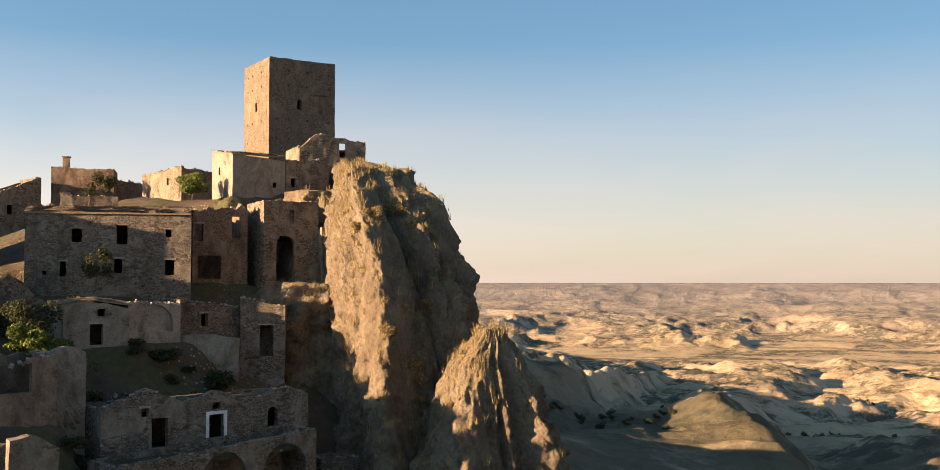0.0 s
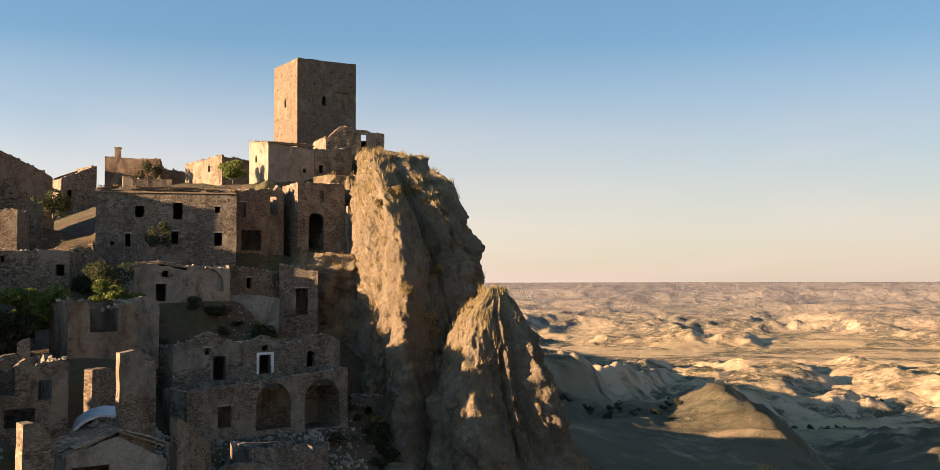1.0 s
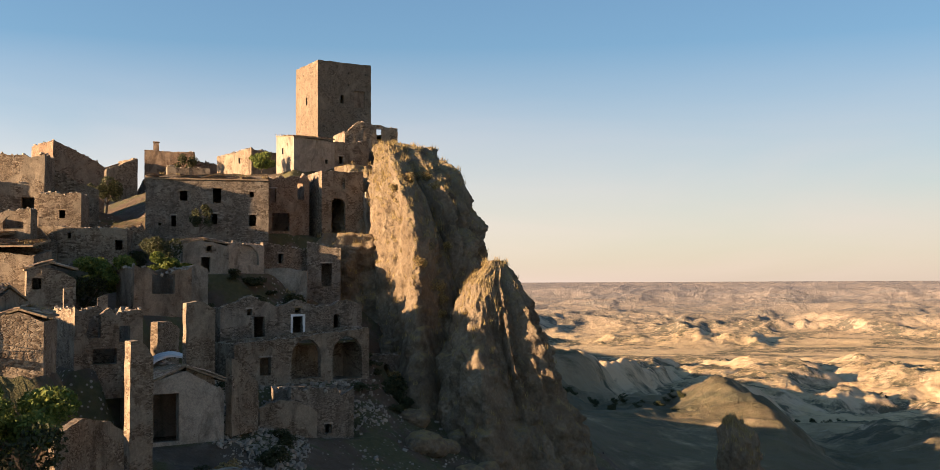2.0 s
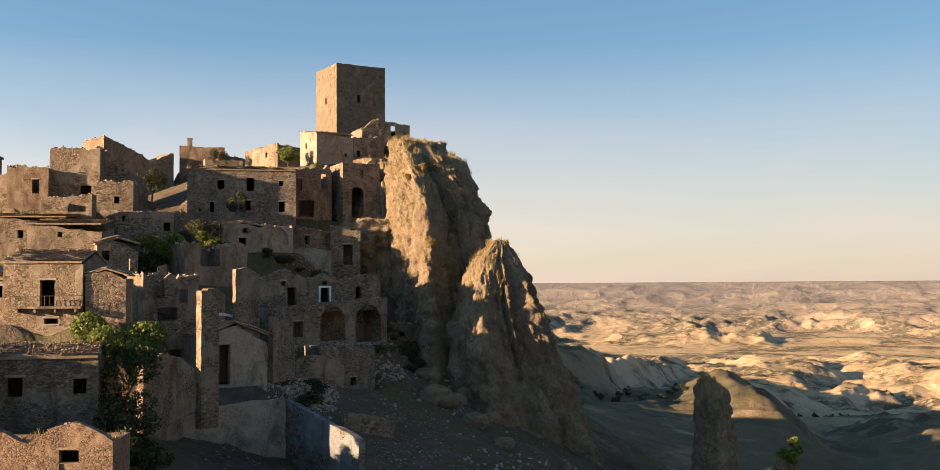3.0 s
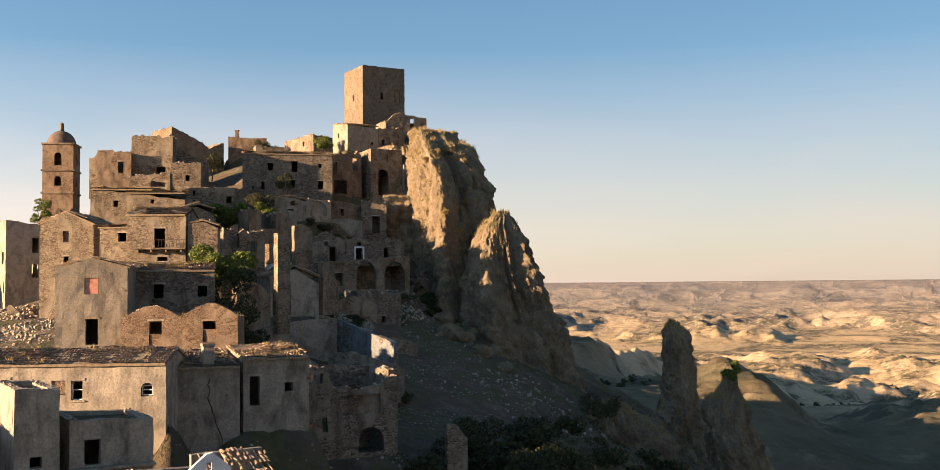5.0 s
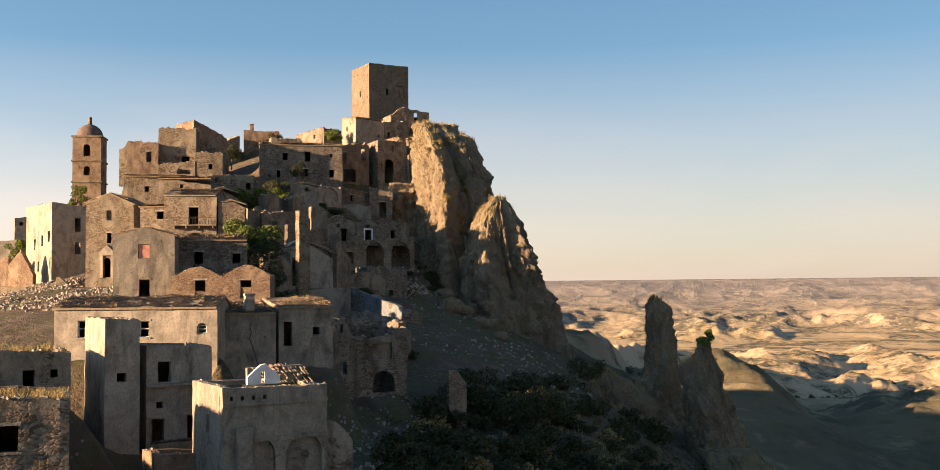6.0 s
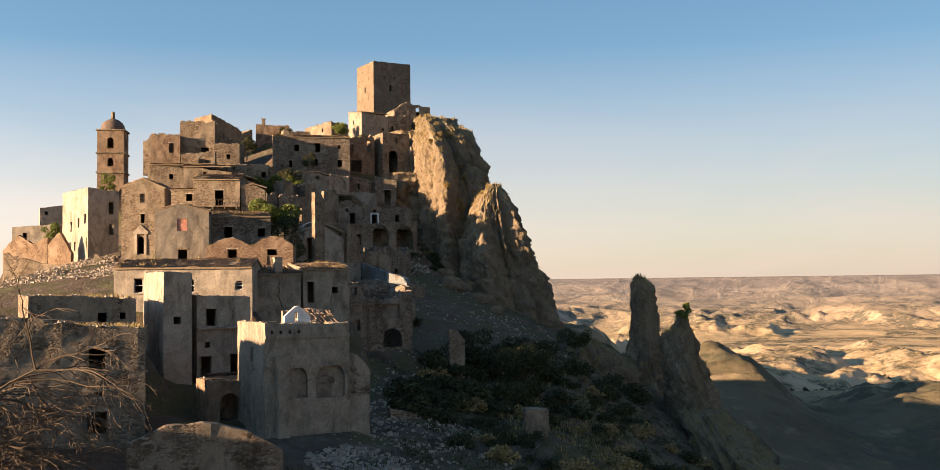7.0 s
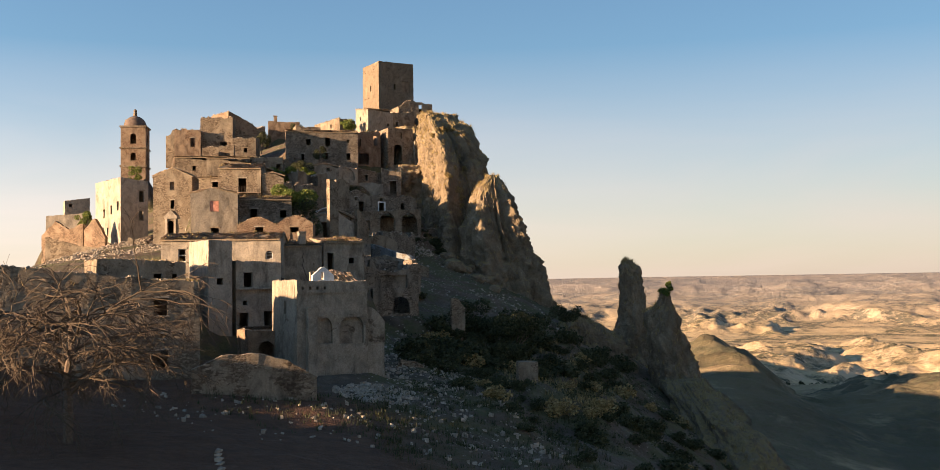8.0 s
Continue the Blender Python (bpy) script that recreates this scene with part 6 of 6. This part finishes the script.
# a hedgerow of olives along the valley track
for i in range(34):
    f = i / 33
    x, y = (245 + 160 * f + ro.uniform(-5, 5), 885 - 70 * f + 180 * f * f + ro.uniform(-5, 5))
    copy_thing(olive, pose(*on_land(x, y, -0.4), 0, 0, ro.uniform(0, 360)) @ Matrix.Diagonal((0.9, 0.9, ro.uniform(.6, 1.0), 1)))
for o in list(scene.objects):
    if o.name.startswith("olive_tree"):
        tagged(o, group="olive trees in the valley")


M_TWIG = plain("dry_twigs", (0.085, 0.06, 0.038), 0.35, 4.0)


def bare_tree():
    t = thing("bare_tree", "leafless grey tree with drooping branches beside the dirt yard", "tree", (-22.0, -66.5, 36.2))
    rng = random.Random(21)
    bm = bmesh.new()
    pts = [(0, 0, -0.8), (0.1, 0, 2.2), (-0.1, 0.1, 4.4), (0.25, 0, 6.4), (0.2, 0.1, 8.2)]
    for a, b, r in zip(pts, pts[1:], (0.36, 0.30, 0.26, 0.2)):
        beam(bm, a, b, r, 8, 0.85)
    part("trunk", bm, M_BARK, t)
    for i in range(30):
        bm = bmesh.new()
        a = i * 2.4
        z = 3.6 + 5.0 * (i / 30)
        branch_bm(bm, (0.15, 0.05, z), (math.cos(a), math.sin(a), 0.75 - 0.3 * (i % 3)), rng.uniform(3.0, 5.4), 0.10, 3, rng, 0.22, 0.8, 3)
        part("branch", bm, M_TWIG, t)
    return t


bare_tree()


# ---- loose stones, weeds and clutter ----
def stones(name, label, spots, lo, hi, material, seed):
    rng = np.random.RandomState(seed)
    base = np.array([(-1, -1, -1), (1, -1, -1), (1, 1, -1), (-1, 1, -1), (-1, -1, 1), (1, -1, 1), (1, 1, 1), (-1, 1, 1)], float) * 0.5
    quads = np.array([(0, 3, 2, 1), (4, 5, 6, 7), (0, 1, 5, 4), (1, 2, 6, 5), (2, 3, 7, 6), (3, 0, 4, 7)])
    v, f = [], []
    for i, (x, y, z) in enumerate(spots):
        s = lo + (hi - lo) * rng.random_sample() ** 2.5
        c = base * (1 + rng.uniform(-0.45, 0.25, (8, 3))) * s * rng.uniform(0.6, 1.3, 3)
        a = rng.uniform(0, 6.283)
        r = np.array([[math.cos(a), -math.sin(a), 0], [math.sin(a), math.cos(a), 0.25], [0.1, -0.25, 0.9]])
        v.append(c @ r.T + (x, y, z + 0.12 * s))
        f.append(quads + 8 * i)
    me = bpy.data.meshes.new(name)
    me.from_pydata(np.vstack(v).tolist(), [], np.vstack(f).tolist())
    me.materials.append(material)
    return tagged(new(name, me), label, "rubble", kind="stuff")


spots = []
for cx, cy, rx, ry, n in ((-30, 72, 5, 6, 1100), (-21, 66, 5, 7, 1300), (-16, 84, 6, 5, 700), (-22, 76, 6, 4, 500), (-26, 92, 8, 5, 400), (-8, 86, 8, 9, 160), (-4, -14, 6, 11, 700), (-7, -33, 4, 6, 900), (-6, 5, 6, 12, 300), (-24, 88, 6, 4, 160),
                           (-8, 62, 10, 14, 120), (-13, -50, 12, 9, 150), (3, -38, 8, 18, 420), (8, 60, 9, 16, 300), (4, 75, 10, 14, 120), (-43, 58, 6, 8, 160), (-66, 50, 10, 7, 1200), (-50, 38, 6, 5, 500), (-58, 30, 9, 8, 700), (-48, 24, 6, 6, 300), (-24, 48, 4, 5, 120)):
    spots += scatter(rs, cx, cy, rx, ry, n)
stones("rubble", "pale fallen stones strewn over the slopes", spots, 0.08, 0.42, M_RUBBLE, 3)

for (x, y, z), s in (((-5.9, 81.0, 49.6), 1.9), ((-1.0, 78.5, 45.6), 1.35), ((2.6, 74.0, 43.6), 1.0), ((-3.8, 84.5, 49.6), 1.2), ((-7.6, 88.0, 52.0), 1.5), ((0.8, 84.0, 47.4), 1.1), ((-2.0, 90.0, 49.5), 1.6)):
    bm = bmesh.new()
    bmesh.ops.create_icosphere(bm, subdivisions=4, radius=1.0)
    for v in bm.verts:
        q = v.co * 1.1 + Vector((x, y, 0))
        v.co *= 1 + 0.28 * noise.noise(q) + 0.10 * noise.noise(q * 3.1)
    zz = on_land(x, y)[2]
    ob = solo("boulder", bm, M_ROCK, "large tan boulder fallen below the crag", "boulder", "boulders below the crag", at=Matrix.LocRotScale((x, y, zz + 0.25 * s), None, (s * 1.25, s, s * 0.85)), flat=False)

weeds = []
for cx, cy, rx, ry, n in ((-8, -46, 12, 8, 300), (4, -40, 12, 22, 900), (8, 0, 14, 26, 700), (14, 40, 14, 22, 400), (-30, 92, 8, 4, 120)):
    weeds += scatter(rs, cx, cy, rx, ry, n)
tagged(solo("weeds", tufts_bm(weeds, 0.45, 7, 4), M_BUSH, "dark weeds on the slope", "grass", kind="stuff"))
dry = scatter(rs, 12, 12, 9, 26, 500) + scatter(rs, 7.5, -66, 3.5, 5, 50)
tagged(solo("dry_weeds", tufts_bm(dry, 0.75, 9, 6), M_DRY, "dry yellow weeds at the edge of the slope", "grass", kind="stuff"))


def crate():
    t = thing("crate", "small white broken plastic crate on the slope", "crate", on_land(2.0, -73.0, 0.35), 20)
    bm = bmesh.new()
    box(bm, -0.6, -0.45, -0.4, -0.5, 0.45, 0.45)
    box(bm, 0.5, -0.45, -0.4, 0.6, 0.45, 0.45)
    box(bm, -0.5, 0.35, -0.4, 0.5, 0.45, 0.45)
    box(bm, -0.5, -0.45, -0.4, 0.5, 0.35, -0.3)
    t2 = part("body", placed(bm, pose(0, 0, 0, 25, 10, 0)), M_WHITE, t)
    return t


crate()


def edging():
    """A short line of kerb stones and steps at the end of the dirt yard."""
    t = thing("kerb", "short line of pale kerb stones beside the dirt yard", "kerb", on_land(-12.6, -66.0))
    for i in range(7):
        bm = bmesh.new()
        x, y = 0.3 * i, -0.9 * i
        z = on_land(-12.6 + x, -66.0 + y)[2] - on_land(-12.6, -66.0)[2]
        box(bm, x - 0.16, y - 0.4, z - 0.3, x + 0.16, y + 0.4, z + 0.12, 0.07)
        part("stone", bm, M_RUBBLE, t)


edging()

# ---- dry grass on the rocks ----
def grass_on(ob, n, seed, steep=0.36, blades=14, height=0.8):
    rng = random.Random(seed)
    me = ob.data
    flat = [p.index for p in me.polygons if p.normal.z > steep and p.center.z > 16]
    if not flat:
        return
    pts = []
    for _ in range(n):
        c = me.polygons[rng.choice(flat)].center
        pts.append((c.x, c.y, c.z))
    g = new("dry_grass", mesh_of("dry_grass", tufts_bm(pts, height, blades, seed), M_DRY))
    g.parent = ob
    tagged(g, "dry yellow grass on the ledges")


for i, o in enumerate([o for o in scene.objects if o.name.split(".")[0] in ("crag", "crag_buttress", "rock_mass", "rock_spire", "rock_shelf", "rock_needle", "rock_outcrop")]):
    grass_on(o, 900 if i == 0 else 240, 90 + i)

def dry_bushes():
    """Golden tufts rooted on the edge and the ledges of the crag."""
    crag = bpy.data.objects["crag"]
    tree_of = bvhtree.BVHTree.FromPolygons([v.co.copy() for v in crag.data.vertices], [tuple(p.vertices) for p in crag.data.polygons])
    rng = random.Random(12)
    for x, z, r in ((-6.4, 72.2, 1.7), (-5.0, 71.6, 1.2), (-4.4, 72.6, 0.9), (-7.4, 70.4, 1.2), (-5.8, 67.4, 1.5), (-5.2, 65.6, 1.3), (-4.9, 63.6, 1.2), (-10.2, 82.0, 1.3), (-8.8, 82.8, 1.2), (-7.6, 82.6, 1.2), (-6.4, 81.0, 1.2), (-11.6, 80.4, 1.0)):
        hit = tree_of.ray_cast(Vector((x, 40.0, z)), Vector((0, 1, 0)))[0]
        if hit is None:
            continue
        lumps = [((rng.uniform(-.6, .6) * r, rng.uniform(-.5, .3) * r, rng.uniform(-0.3, 0.35) * r), (r * rng.uniform(.35, .6), r * rng.uniform(.3, .5), r * rng.uniform(.25, .45))) for _ in range(6)]
        ob = new("dry_shrub", leaves_mesh("dry_shrub", lumps, 900, 0.11, M_DRY, rng.randrange(999)))
        ob.matrix_world = Matrix.Translation(hit)
        tagged(ob, "golden dry shrub rooted in the crag", "shrub", "dry shrubs on the crag")


dry_bushes()


def lattice_mast():
    x, y, z = on_land(45.0, 380.0)
    t = thing("lattice_mast", "thin rusty lattice mast behind the saddle", "mast", (x, y, z))
    h = 13.0
    for sx, sy in ((-1, -1), (1, -1), (1, 1), (-1, 1)):
        bm = bmesh.new()
        beam(bm, (sx * 0.8, sy * 0.8, -1.0), (sx * 0.25, sy * 0.25, h), 0.09, 5)
        part("leg", bm, M_IRON, t)
    for k in range(7):
        a, b = 0.8 - 0.55 * k / 7, 0.8 - 0.55 * (k + 1) / 7
        bm = bmesh.new()
        for p, q in (((-a, -a), (b, -b)), ((a, -a), (b, b)), ((a, a), (-b, b)), ((-a, a), (-b, -b))):
            beam(bm, (*p, h * k / 7), (*q, h * (k + 1) / 7), 0.05, 4)
        part("brace", bm, M_IRON, t)
    bm = bmesh.new()
    beam(bm, (-1.6, 0, h * 0.86), (1.6, 0, h * 0.86), 0.07, 4)
    part("crossarm", bm, M_IRON, t)


lattice_mast()

# ---- unseen houses added beyond the yard to cast the shade over it ----
house("unseen stone house added to shade the dirt yard", (-58.0, -36.0), -90, 28.5, 8, 44.0, (46.5, 46.5), [("win", 5.0, 43.0, 1.0, 1.6), ("win", 12.0, 43.0, 1.0, 1.6)], M_STONE, "slab", cell=1.2, deep=6)
house("long unseen stone house added to shade the dirt yard", (-58.0, -75.5), -90, 40, 8, 44.0, (46.5, 46.5), [("win", 5.0, 43.0, 1.0, 1.6), ("win", 12.0, 43.0, 1.0, 1.6)], M_STONE, "slab", cell=1.2, deep=6)

# ---- the ground, terraced for all that stands on it ----
build_ground()
